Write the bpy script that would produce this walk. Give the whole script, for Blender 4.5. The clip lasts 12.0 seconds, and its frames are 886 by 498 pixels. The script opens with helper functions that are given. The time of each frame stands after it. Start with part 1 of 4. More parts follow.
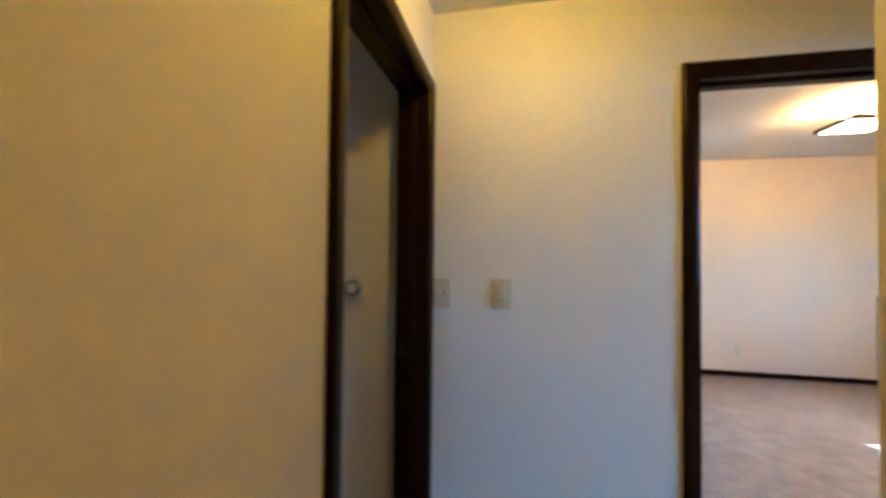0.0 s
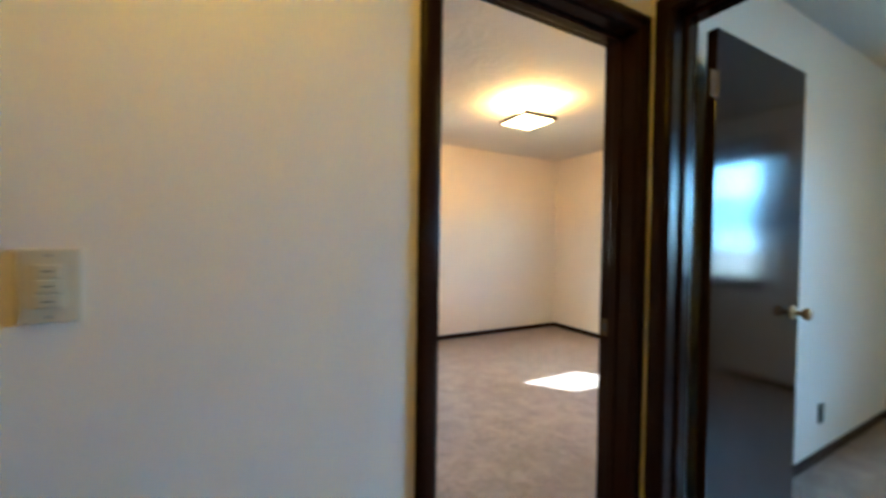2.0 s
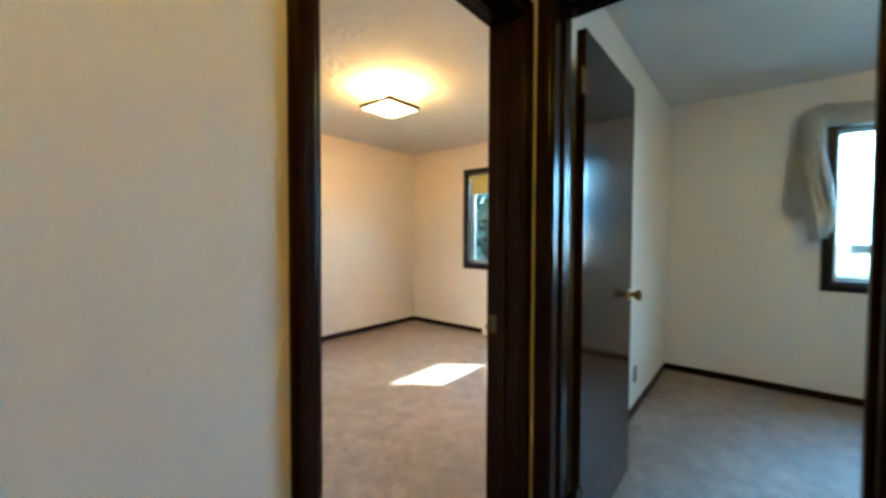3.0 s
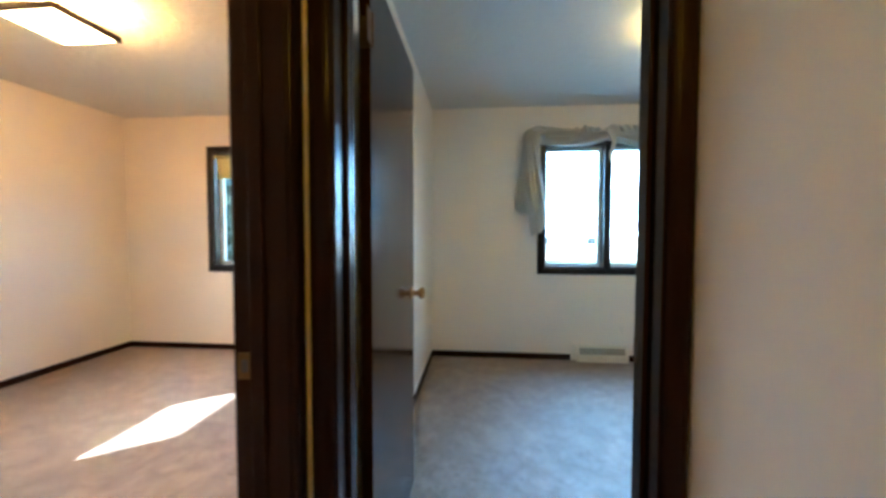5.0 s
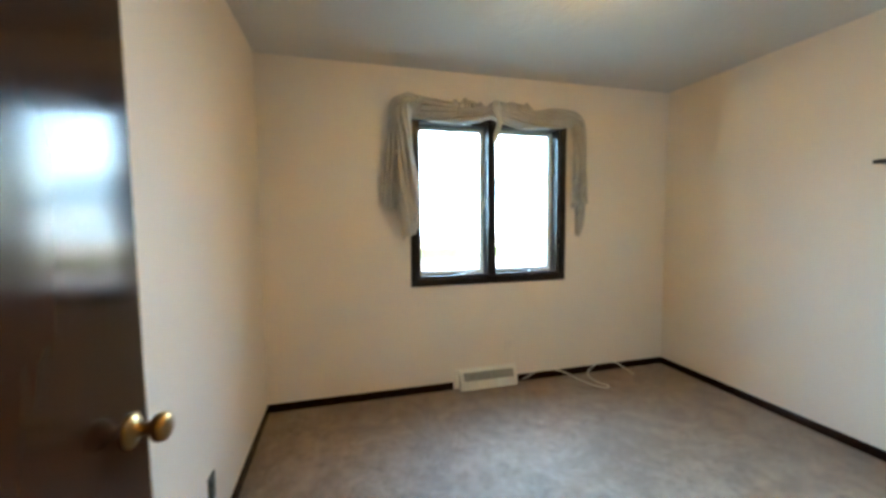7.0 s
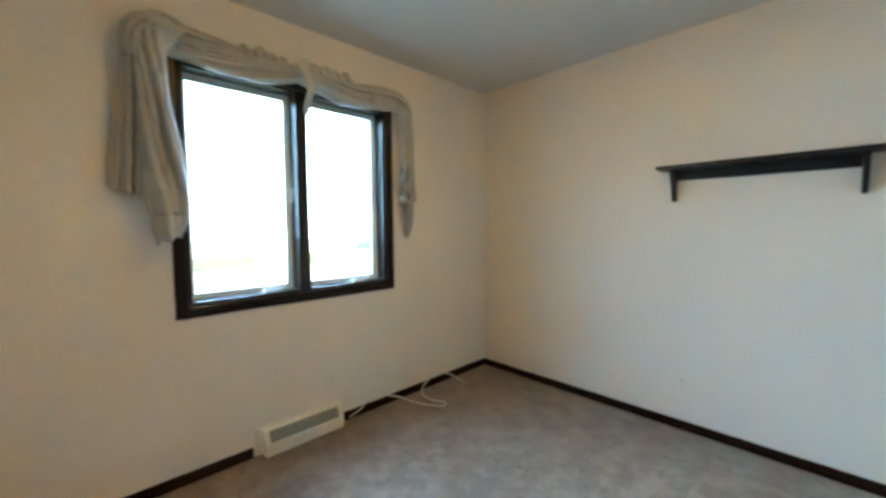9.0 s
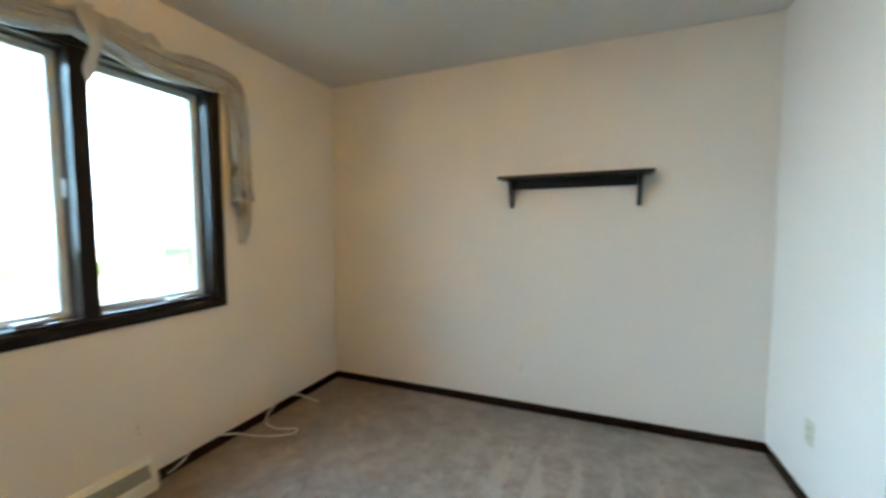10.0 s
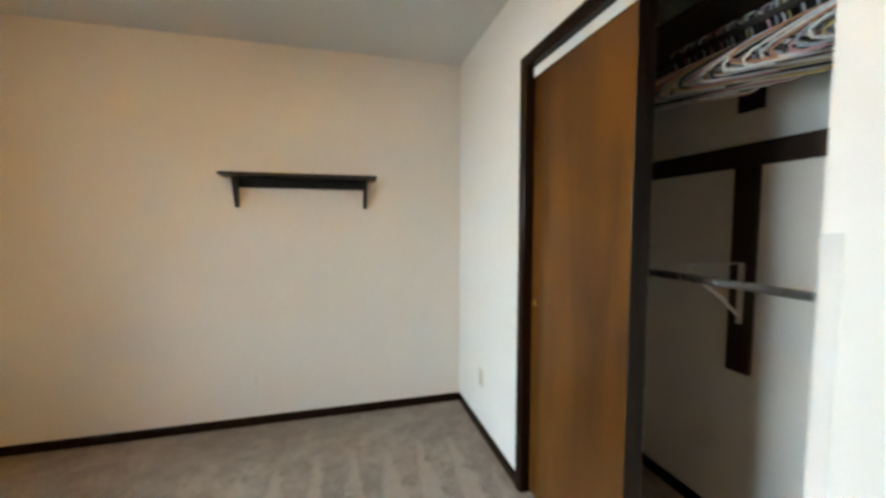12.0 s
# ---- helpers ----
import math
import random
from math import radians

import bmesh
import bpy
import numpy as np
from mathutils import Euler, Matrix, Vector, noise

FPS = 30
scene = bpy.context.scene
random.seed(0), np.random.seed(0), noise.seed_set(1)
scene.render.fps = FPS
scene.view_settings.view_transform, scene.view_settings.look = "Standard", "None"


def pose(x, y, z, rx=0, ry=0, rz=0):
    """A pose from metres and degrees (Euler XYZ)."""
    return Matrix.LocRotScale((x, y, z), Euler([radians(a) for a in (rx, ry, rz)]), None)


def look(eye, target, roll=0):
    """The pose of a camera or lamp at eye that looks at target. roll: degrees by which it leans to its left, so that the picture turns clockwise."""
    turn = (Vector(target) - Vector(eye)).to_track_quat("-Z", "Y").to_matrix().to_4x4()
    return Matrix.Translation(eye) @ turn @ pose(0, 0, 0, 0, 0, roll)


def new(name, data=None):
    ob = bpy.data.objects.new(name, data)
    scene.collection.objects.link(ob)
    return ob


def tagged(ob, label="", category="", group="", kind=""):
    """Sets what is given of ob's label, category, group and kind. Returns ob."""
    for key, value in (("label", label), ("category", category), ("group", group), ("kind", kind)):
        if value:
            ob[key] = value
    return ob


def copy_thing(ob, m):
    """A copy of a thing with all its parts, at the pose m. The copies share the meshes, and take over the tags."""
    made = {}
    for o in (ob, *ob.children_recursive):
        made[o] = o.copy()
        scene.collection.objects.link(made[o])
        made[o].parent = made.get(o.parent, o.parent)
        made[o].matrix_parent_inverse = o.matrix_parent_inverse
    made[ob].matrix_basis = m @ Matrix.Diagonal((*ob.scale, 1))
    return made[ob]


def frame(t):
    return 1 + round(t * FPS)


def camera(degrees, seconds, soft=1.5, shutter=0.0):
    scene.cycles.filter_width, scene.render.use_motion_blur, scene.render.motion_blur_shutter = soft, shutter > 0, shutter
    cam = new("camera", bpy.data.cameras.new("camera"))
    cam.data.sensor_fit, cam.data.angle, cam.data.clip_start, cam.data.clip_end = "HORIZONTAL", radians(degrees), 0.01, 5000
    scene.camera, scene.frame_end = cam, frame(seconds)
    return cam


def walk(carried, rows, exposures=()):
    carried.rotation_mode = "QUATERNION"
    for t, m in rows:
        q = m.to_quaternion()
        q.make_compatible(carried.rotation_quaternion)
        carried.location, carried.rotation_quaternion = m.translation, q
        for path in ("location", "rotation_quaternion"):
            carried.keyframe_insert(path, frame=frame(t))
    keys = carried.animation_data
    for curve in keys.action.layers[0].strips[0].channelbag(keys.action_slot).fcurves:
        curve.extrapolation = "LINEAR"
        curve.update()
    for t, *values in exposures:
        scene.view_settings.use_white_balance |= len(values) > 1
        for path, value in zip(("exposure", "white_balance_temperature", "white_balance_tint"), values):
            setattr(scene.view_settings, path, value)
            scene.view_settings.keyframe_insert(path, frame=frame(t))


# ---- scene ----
cam = camera(98.9, 12.0, soft=3.1, shutter=0.5)
PATH = [
    (0, (-0.233, 0.195, 1.3), (-0.63, 2.155, 1.343), 0.6),
    (0.5, (-0.163, 0.389, 1.265), (-0.225, 2.388, 1.285), 0.7),
    (0.8, (-0.129, 0.508, 1.264), (0.0, 2.504, 1.253), 0.6),
    (1, (-0.113, 0.56, 1.258), (0.095, 2.55, 1.245), 0.8),
    (1.5, (-0.092, 0.729, 1.25), (0.374, 2.673, 1.224), 0.6),
    (2, (-0.036, 0.878, 1.237), (0.913, 2.638, 1.197), 0.8),
    (2.5, (0.03, 0.997, 1.223), (1.297, 2.543, 1.169), 0.4),
    (3, (0.02, 1.115, 1.231), (1.564, 2.384, 1.171), 0.2),
    (3.5, (-0.029, 1.211, 1.242), (1.746, 2.131, 1.184), 0.3),
    (5.5, (0.606, 1.34, 1.221), (2.604, 1.352, 1.12), -0.2),
    (6, (0.873, 1.388, 1.29), (2.863, 1.229, 1.166), -0.5),
    (6.5, (1.116, 1.304, 1.312), (3.083, 0.969, 1.177), -0.6),
    (7, (1.2995, 1.223, 1.326), (3.226, 0.706, 1.182), -0.5),
    (9, (1.893, 1.056, 1.285), (3.325, -0.335, 1.16), -0.4),
    (9.5, (1.949, 1.003, 1.293), (3.147, -0.594, 1.168), -0.4),
    (10, (2.027, 1.018, 1.301), (2.783, -0.83, 1.18), -0.3),
    (10.5, (2.06, 1.022, 1.295), (2.424, -0.941, 1.18), -0.2),
    (11, (2.058, 1.031, 1.307), (2.062, -0.965, 1.181), -0.2),
    (11.5, (2.033, 1.027, 1.309), (1.737, -0.947, 1.182), -0.1),
    (12, (1.955, 1.034, 1.316), (1.439, -0.894, 1.185), 0.0),
]
EXPOSURES = [
    (0.0, 4.4, 4600, 1), (1.5, 4.47, 4700, -1), (2.5, 4.28, 5050, -9), (3.5, 4.4, 5150, -7), (5.5, 4.6, 5500, 6), (6.0, 4.98, 6300, 10), (6.5, 4.92, 7000, 11), (7.0, 4.6, 7200, 11),
    (9.0, 4.45, 6700, 7), (9.5, 4.42, 6900, 8), (10.5, 4.4, 8000, 13), (11.5, 4.55, 9700, 17), (12.0, 4.42, 8800, 18),
]
walk(cam, [(t, look(eye, target, roll)) for t, eye, target, roll in PATH], EXPOSURES)

# ---- world, sun and lamps ----
SUN_WAY = Vector((0.61, -0.79, -0.55)).normalized()
world = bpy.data.worlds.new("sky")
scene.world = world
world.use_nodes = True
wn = world.node_tree.nodes
sky = wn.new("ShaderNodeTexSky")
sky.sky_type, sky.sun_disc = "NISHITA", False
sky.sun_elevation = radians(28.8)
sky.sun_rotation = math.atan2(-SUN_WAY.x, -SUN_WAY.y)
world.node_tree.links.new(sky.outputs["Color"], wn["Background"].inputs["Color"])
wn["Background"].inputs["Strength"].default_value = 0.15

sun = new("sun", bpy.data.lights.new("sun", "SUN"))
sun.data.energy, sun.data.angle, sun.data.color = 2.0, radians(0.5), (1.0, 0.95, 0.88)
sun.rotation_mode = "QUATERNION"
sun.rotation_quaternion = SUN_WAY.to_track_quat("-Z", "Y")


def bulb_light(name, place, watts, colour, radius=0.05):
    ob = new(name, bpy.data.lights.new(name, "POINT"))
    ob.data.energy, ob.data.color, ob.data.shadow_soft_size = watts, colour, radius
    ob.location = place
    return ob


WARM = (1.0, 0.54, 0.15)
HALL_LAMP = (-0.17, 1.08)
ROOM_LAMP = (2.15, 3.43)
BED_LAMP = (2.62, 0.09)
FAN = (-3.1, 3.27)
H_LAMP = 2.385
bulb_light("hall_bulb_light", (*HALL_LAMP, 2.2), 0.58, (1.0, 0.46, 0.0), 0.07)
bulb_light("room_bulb_light", (*ROOM_LAMP, H_LAMP), 3.3, (1.0, 0.40, 0.06), 0.05)
bulb_light("bedroom_bulb_light", (*BED_LAMP, 2.400), 0.32, (1.0, 0.52, 0.02), 0.03)
bulb_light("fan_bulb_light", (*FAN, 1.98), 0.35, WARM, 0.06)


# added area lamps that stand in for daylight, falling in from above the horizon
def daylight_fill(name, eye, target, width, height, watts, colour):
    ob = new(name, bpy.data.lights.new(name, "AREA"))
    ob.data.shape, ob.data.size, ob.data.size_y = "RECTANGLE", width, height
    ob.data.energy, ob.data.color, ob.data.spread = watts, colour, radians(106)
    ob.matrix_world = look(eye, target)


# hangs just outside the bedroom window, tilted down in place of the sky
daylight_fill("bedroom_skylight", (4.64, 0.07, 1.76), (3.5, 0.07, 1.16), 1.6, 1.3, 4.1, (0.34, 0.66, 1.0))
# fills window_3's opening, tinted pink for sun bounce, turned away from the doorway
daylight_fill("room_side_skylight", (1.205, 5.225, 1.47), (2.3, 4.05, 0.55), 0.8, 0.6, 1.3, (0.95, 0.76, 0.68))


# ---- materials ----
def material(name, colour, rough=0.5, metal=0.0, vary=0.0, scale=6.0, bump=0.0, bump_scale=80.0, coat=0.0, spec=0.5, second=None):
    """A Principled material with broad mottling, fine grain and relief."""
    m = bpy.data.materials.new(name)
    m.use_nodes = True
    nt = m.node_tree
    b = nt.nodes["Principled BSDF"]
    b.inputs["Roughness"].default_value, b.inputs["Metallic"].default_value = rough, metal
    b.inputs["Coat Weight"].default_value, b.inputs["Specular IOR Level"].default_value = coat, spec
    b.inputs["Base Color"].default_value = (*colour, 1)
    tc = nt.nodes.new("ShaderNodeTexCoord")
    if vary or second:
        n = nt.nodes.new("ShaderNodeTexNoise")
        n.inputs["Scale"].default_value, n.inputs["Detail"].default_value = scale, 5.0
        nt.links.new(tc.outputs["Object"], n.inputs["Vector"])
        r = nt.nodes.new("ShaderNodeValToRGB")
        r.color_ramp.elements[0].position, r.color_ramp.elements[1].position = 0.3, 0.7
        low = second or tuple(c * (1 - vary) for c in colour)
        r.color_ramp.elements[0].color, r.color_ramp.elements[1].color = (*low, 1), (*colour, 1)
        nt.links.new(n.outputs["Fac"], r.inputs["Fac"])
        nt.links.new(r.outputs["Color"], b.inputs["Base Color"])
        mr = nt.nodes.new("ShaderNodeMapRange")
        mr.inputs["To Min"].default_value, mr.inputs["To Max"].default_value = rough * 0.88, min(1.0, rough * 1.12)
        nt.links.new(n.outputs["Fac"], mr.inputs["Value"])
        nt.links.new(mr.outputs["Result"], b.inputs["Roughness"])
    if bump:
        n2 = nt.nodes.new("ShaderNodeTexNoise")
        n2.inputs["Scale"].default_value, n2.inputs["Detail"].default_value = bump_scale, 3.0
        nt.links.new(tc.outputs["Object"], n2.inputs["Vector"])
        bp = nt.nodes.new("ShaderNodeBump")
        bp.inputs["Strength"].default_value, bp.inputs["Distance"].default_value = 1.0, bump
        nt.links.new(n2.outputs["Fac"], bp.inputs["Height"])
        nt.links.new(bp.outputs["Normal"], b.inputs["Normal"])
    return m


def wood(name, dark, light, rough, grain=(30.0, 30.0, 1.6), coat=0.0, bump=0.0006, spec=0.3):
    """Stained wood whose grain runs along z."""
    m = bpy.data.materials.new(name)
    m.use_nodes = True
    nt = m.node_tree
    b = nt.nodes["Principled BSDF"]
    b.inputs["Roughness"].default_value, b.inputs["Coat Weight"].default_value = rough, coat
    b.inputs["Coat Roughness"].default_value = 0.12
    b.inputs["Specular IOR Level"].default_value = spec
    tc = nt.nodes.new("ShaderNodeTexCoord")
    mp = nt.nodes.new("ShaderNodeMapping")
    mp.inputs["Scale"].default_value = grain
    nt.links.new(tc.outputs["Object"], mp.inputs["Vector"])
    n = nt.nodes.new("ShaderNodeTexNoise")
    n.inputs["Scale"].default_value, n.inputs["Detail"].default_value, n.inputs["Distortion"].default_value = 1.0, 6.0, 0.6
    nt.links.new(mp.outputs["Vector"], n.inputs["Vector"])
    n3 = nt.nodes.new("ShaderNodeTexNoise")
    n3.inputs["Scale"].default_value, n3.inputs["Detail"].default_value = 2.6, 3.0
    nt.links.new(tc.outputs["Object"], n3.inputs["Vector"])
    mix = nt.nodes.new("ShaderNodeMath")
    mix.operation = "MULTIPLY_ADD"
    mix.inputs[1].default_value = 0.55
    nt.links.new(n3.outputs["Fac"], mix.inputs[0])
    nt.links.new(n.outputs["Fac"], mix.inputs[2])
    r = nt.nodes.new("ShaderNodeValToRGB")
    r.color_ramp.elements[0].position, r.color_ramp.elements[1].position = 0.5, 1.05
    r.color_ramp.elements[0].color, r.color_ramp.elements[1].color = (*dark, 1), (*light, 1)
    nt.links.new(mix.outputs["Value"], r.inputs["Fac"])
    nt.links.new(r.outputs["Color"], b.inputs["Base Color"])
    bp = nt.nodes.new("ShaderNodeBump")
    bp.inputs["Strength"].default_value, bp.inputs["Distance"].default_value = 0.5, bump
    nt.links.new(n.outputs["Fac"], bp.inputs["Height"])
    nt.links.new(bp.outputs["Normal"], b.inputs["Normal"])
    return m


def carpet_material(name, light, dark):
    """Cut pile whose nap lies in brushed patches, with tufts and the tapering strokes of a vacuum cleaner."""
    m = bpy.data.materials.new(name)
    m.use_nodes = True
    nt = m.node_tree
    b = nt.nodes["Principled BSDF"]
    b.inputs["Roughness"].default_value, b.inputs["Specular IOR Level"].default_value = 0.4, 1.0
    b.inputs["Sheen Weight"].default_value, b.inputs["Sheen Roughness"].default_value = 0.5, 0.4
    b.inputs["Sheen Tint"].default_value = (1.0, 0.86, 0.74, 1)
    tc = nt.nodes.new("ShaderNodeTexCoord")

    def noise_at(scale, detail, rough, distortion=0.0):
        n = nt.nodes.new("ShaderNodeTexNoise")
        n.inputs["Scale"].default_value, n.inputs["Detail"].default_value = scale, detail
        n.inputs["Roughness"].default_value, n.inputs["Distortion"].default_value = rough, distortion
        nt.links.new(tc.outputs["Object"], n.inputs["Vector"])
        return n.outputs["Fac"]

    def calc(kind, a, c=None, d=None, clamp=False):
        n = nt.nodes.new("ShaderNodeMath")
        n.operation, n.use_clamp = kind, clamp
        for k, v in enumerate((a, c, d)):
            if v is None:
                continue
            if isinstance(v, (int, float)):
                n.inputs[k].default_value = v
            else:
                nt.links.new(v, n.inputs[k])
        return n.outputs["Value"]

    patch, blot, tuft = noise_at(8.0, 10.0, 0.72), noise_at(1.6, 3.0, 0.5), noise_at(150.0, 3.0, 0.6)
    wisp = noise_at(17.0, 6.0, 0.6, 1.6)
    xyz = nt.nodes.new("ShaderNodeSeparateXYZ")
    nt.links.new(tc.outputs["Object"], xyz.inputs["Vector"])
    # strokes: wedges along y that open towards the door
    wobble = calc("MULTIPLY_ADD", patch, 0.16, xyz.outputs["X"])
    saw = calc("ABSOLUTE", calc("SUBTRACT", calc("FRACT", calc("DIVIDE", wobble, 0.19)), 0.5))
    opening = calc("MULTIPLY", calc("ADD", xyz.outputs["Y"], 1.22), 0.62, None, True)
    stroke = calc("MULTIPLY", calc("SUBTRACT", opening, saw), 14.0, None, True)
    fade = calc("MULTIPLY", calc("SUBTRACT", -0.25, xyz.outputs["Y"]), 3.0, None, True)
    west = calc("MULTIPLY", calc("SUBTRACT", 2.75, xyz.outputs["X"]), 3.0, None, True)
    inroom = calc("MULTIPLY", calc("SUBTRACT", xyz.outputs["X"], 1.15), 9.0, None, True)
    stroke = calc("MULTIPLY", calc("MULTIPLY", stroke, calc("MULTIPLY", fade, inroom)), west)
    nap = calc("MULTIPLY_ADD", calc("SUBTRACT", patch, 0.5), 2.5, 0.45)
    nap = calc("ADD", nap, calc("MULTIPLY", calc("SUBTRACT", blot, 0.5), 1.1))
    nap = calc("ADD", nap, calc("MULTIPLY", calc("SUBTRACT", wisp, 0.5), 1.3))
    nap = calc("MULTIPLY_ADD", stroke, 0.55, nap, True)
    ramp = nt.nodes.new("ShaderNodeValToRGB")
    ramp.color_ramp.elements[0].position, ramp.color_ramp.elements[1].position = 0.2, 0.9
    ramp.color_ramp.elements[0].color, ramp.color_ramp.elements[1].color = (*dark, 1), (*light, 1)
    nt.links.new(nap, ramp.inputs["Fac"])
    mul = nt.nodes.new("ShaderNodeMix")
    mul.data_type, mul.blend_type = "RGBA", "MULTIPLY"
    mul.inputs["Factor"].default_value = 0.45
    nt.links.new(ramp.outputs["Color"], mul.inputs["A"])
    nt.links.new(tuft, mul.inputs["B"])
    nt.links.new(mul.outputs["Result"], b.inputs["Base Color"])
    bp = nt.nodes.new("ShaderNodeBump")
    bp.inputs["Strength"].default_value, bp.inputs["Distance"].default_value = 1.0, 0.0045
    nt.links.new(calc("MULTIPLY_ADD", patch, 1.2, tuft), bp.inputs["Height"])
    nt.links.new(bp.outputs["Normal"], b.inputs["Normal"])
    return m


def ceiling_material(name, colour, depth=0.010):
    """Hand-swirled ceiling texture under white paint."""
    m = material(name, colour, 0.9, vary=0.05, scale=1.5)
    nt = m.node_tree
    b = nt.nodes["Principled BSDF"]
    tc = nt.nodes.new("ShaderNodeTexCoord")
    n = nt.nodes.new("ShaderNodeTexNoise")
    n.inputs["Scale"].default_value, n.inputs["Detail"].default_value, n.inputs["Distortion"].default_value = 5.5, 4.0, 2.2
    nt.links.new(tc.outputs["Object"], n.inputs["Vector"])
    n2 = nt.nodes.new("ShaderNodeTexNoise")
    n2.inputs["Scale"].default_value, n2.inputs["Detail"].default_value = 60.0, 3.0
    nt.links.new(tc.outputs["Object"], n2.inputs["Vector"])
    add = nt.nodes.new("ShaderNodeMath")
    add.operation = "MULTIPLY_ADD"
    add.inputs[1].default_value = 0.12
    nt.links.new(n2.outputs["Fac"], add.inputs[0])
    nt.links.new(n.outputs["Fac"], add.inputs[2])
    bp = nt.nodes.new("ShaderNodeBump")
    bp.inputs["Strength"].default_value, bp.inputs["Distance"].default_value = 1.0, depth
    nt.links.new(add.outputs["Value"], bp.inputs["Height"])
    nt.links.new(bp.outputs["Normal"], b.inputs["Normal"])
    return m


def glowing(name, colour, strength):
    m = bpy.data.materials.new(name)
    m.use_nodes = True
    b = m.node_tree.nodes["Principled BSDF"]
    b.inputs["Base Color"].default_value = (0.9, 0.88, 0.82, 1)
    b.inputs["Emission Color"].default_value = (*colour, 1)
    b.inputs["Emission Strength"].default_value = strength
    b.inputs["Roughness"].default_value = 0.3
    return m


def glass(name):
    m = bpy.data.materials.new(name)
    m.use_nodes = True
    b = m.node_tree.nodes["Principled BSDF"]
    b.inputs["Base Color"].default_value = (0.97, 0.99, 0.98, 1)
    b.inputs["Transmission Weight"].default_value = 1.0
    b.inputs["Roughness"].default_value = 0.0
    b.inputs["IOR"].default_value = 1.45
    return m


PAINT = material("cream_wall_paint", (0.80, 0.738, 0.662), 0.55, vary=0.04, scale=2.0, bump=0.0003, bump_scale=70.0)
PLASTER_FINE = ceiling_material("fine_ceiling_texture", (0.70, 0.69, 0.66), 0.006)
PLASTER = ceiling_material("ceiling_texture", (0.72, 0.71, 0.68))
DARK = wood("dark_stained_trim", (0.0125, 0.0046, 0.0027), (0.019, 0.0070, 0.0040), 0.25, coat=0.0, spec=0.13, bump=0.00005)
DOORWOOD = wood("dark_lacquered_door", (0.014, 0.006, 0.0035), (0.032, 0.012, 0.006), 0.13, grain=(9.0, 9.0, 1.0), coat=0.0, bump=0.001, spec=0.18)
VENEER = wood("amber_veneer", (0.04, 0.0115, 0.0016), (0.15, 0.048, 0.0055), 0.30, grain=(6.0, 6.0, 0.8), coat=0.15)
EBONY = wood("blackened_window_trim", (0.010, 0.0065, 0.0055), (0.016, 0.010, 0.008), 0.3, coat=0.0, spec=0.15, bump=0.00005)
CLEAT = wood("dark_cleat_wood", (0.014, 0.007, 0.005), (0.04, 0.018, 0.011), 0.5)
BLACK = material("black_shelf_paint", (0.012, 0.013, 0.016), 0.38, vary=0.3, scale=20, bump=0.0004)
CARPET = carpet_material("beige_cut_pile", (0.40, 0.292, 0.222), (0.175, 0.120, 0.086))
BRASS = material("aged_brass", (0.42, 0.27, 0.12), 0.3, 1.0, vary=0.25, scale=30)
BRASS_DULL = material("dull_bronze_brass", (0.11, 0.065, 0.028), 0.4, 1.0, vary=0.3, scale=30)
STEEL = material("brushed_steel", (0.34, 0.36, 0.38), 0.28, 1.0, vary=0.15, scale=40)
WHITE_METAL = material("white_enamel", (0.72, 0.71, 0.67), 0.4, vary=0.06, scale=12)
IVORY = material("ivory_plastic", (0.62, 0.56, 0.42), 0.4, vary=0.06, scale=25)
VENT = material("cream_enamel", (0.80, 0.78, 0.70), 0.45, vary=0.12, scale=18)
GRILLE = material("grey_grille", (0.20, 0.21, 0.19), 0.5, vary=0.2, scale=30)
LOUVRE = material("dusty_louvre", (0.42, 0.42, 0.38), 0.5, vary=0.2, scale=30)
CABLE = material("white_cable_sheath", (0.78, 0.76, 0.70), 0.45, vary=0.08, scale=30)
DARK_PLASTIC = material("dark_green_plastic", (0.03, 0.05, 0.045), 0.4, vary=0.2, scale=30)
SASH = material("grey_sash_metal", (0.62, 0.64, 0.61), 0.4, vary=0.1, scale=20)
GUARD = material("clear_corner_plastic", (0.88, 0.88, 0.87), 0.12)
GUARD.node_tree.nodes["Principled BSDF"].inputs["Alpha"].default_value = 0.16
FABRIC = material("grey_satin", (0.56, 0.54, 0.50), 0.5, vary=0.12, scale=5, bump=0.0008, bump_scale=260, second=(0.46, 0.44, 0.41))
ft = FABRIC.node_tree
fm, ftr = ft.nodes.new("ShaderNodeMixShader"), ft.nodes.new("ShaderNodeBsdfTranslucent")
fm.inputs["Fac"].default_value = 0.16
ftr.inputs["Color"].default_value = (0.62, 0.63, 0.60, 1)
ft.links.new(ft.nodes["Principled BSDF"].outputs["BSDF"], fm.inputs[1])
ft.links.new(ftr.outputs["BSDF"], fm.inputs[2])
ft.links.new(fm.outputs["Shader"], ft.nodes["Material Output"].inputs["Surface"])
SHADE = material("yellow_shade_cloth", (0.62, 0.56, 0.22), 0.8, vary=0.08, scale=14, bump=0.0005, bump_scale=300)
GLASS = glass("window_glass")
LAMP_GLASS = glowing("lit_lamp_glass", (1.0, 0.58, 0.20), 2.2)
PAN_GLASS = glowing("lit_pan_glass", (1.0, 0.62, 0.15), 1.25)
BULB = glowing("lit_bulb", (1.0, 0.72, 0.36), 2.5)
BRONZE = material("dark_bronze", (0.045, 0.028, 0.018), 0.4, 0.6, vary=0.2, scale=25)
BLADE = wood("fan_blade_wood", (0.03, 0.014, 0.008), (0.08, 0.035, 0.017), 0.4)
GRASS = material("lawn_grass", (0.085, 0.14, 0.035), 0.9, vary=0.4, scale=0.8, bump=0.03, bump_scale=18)
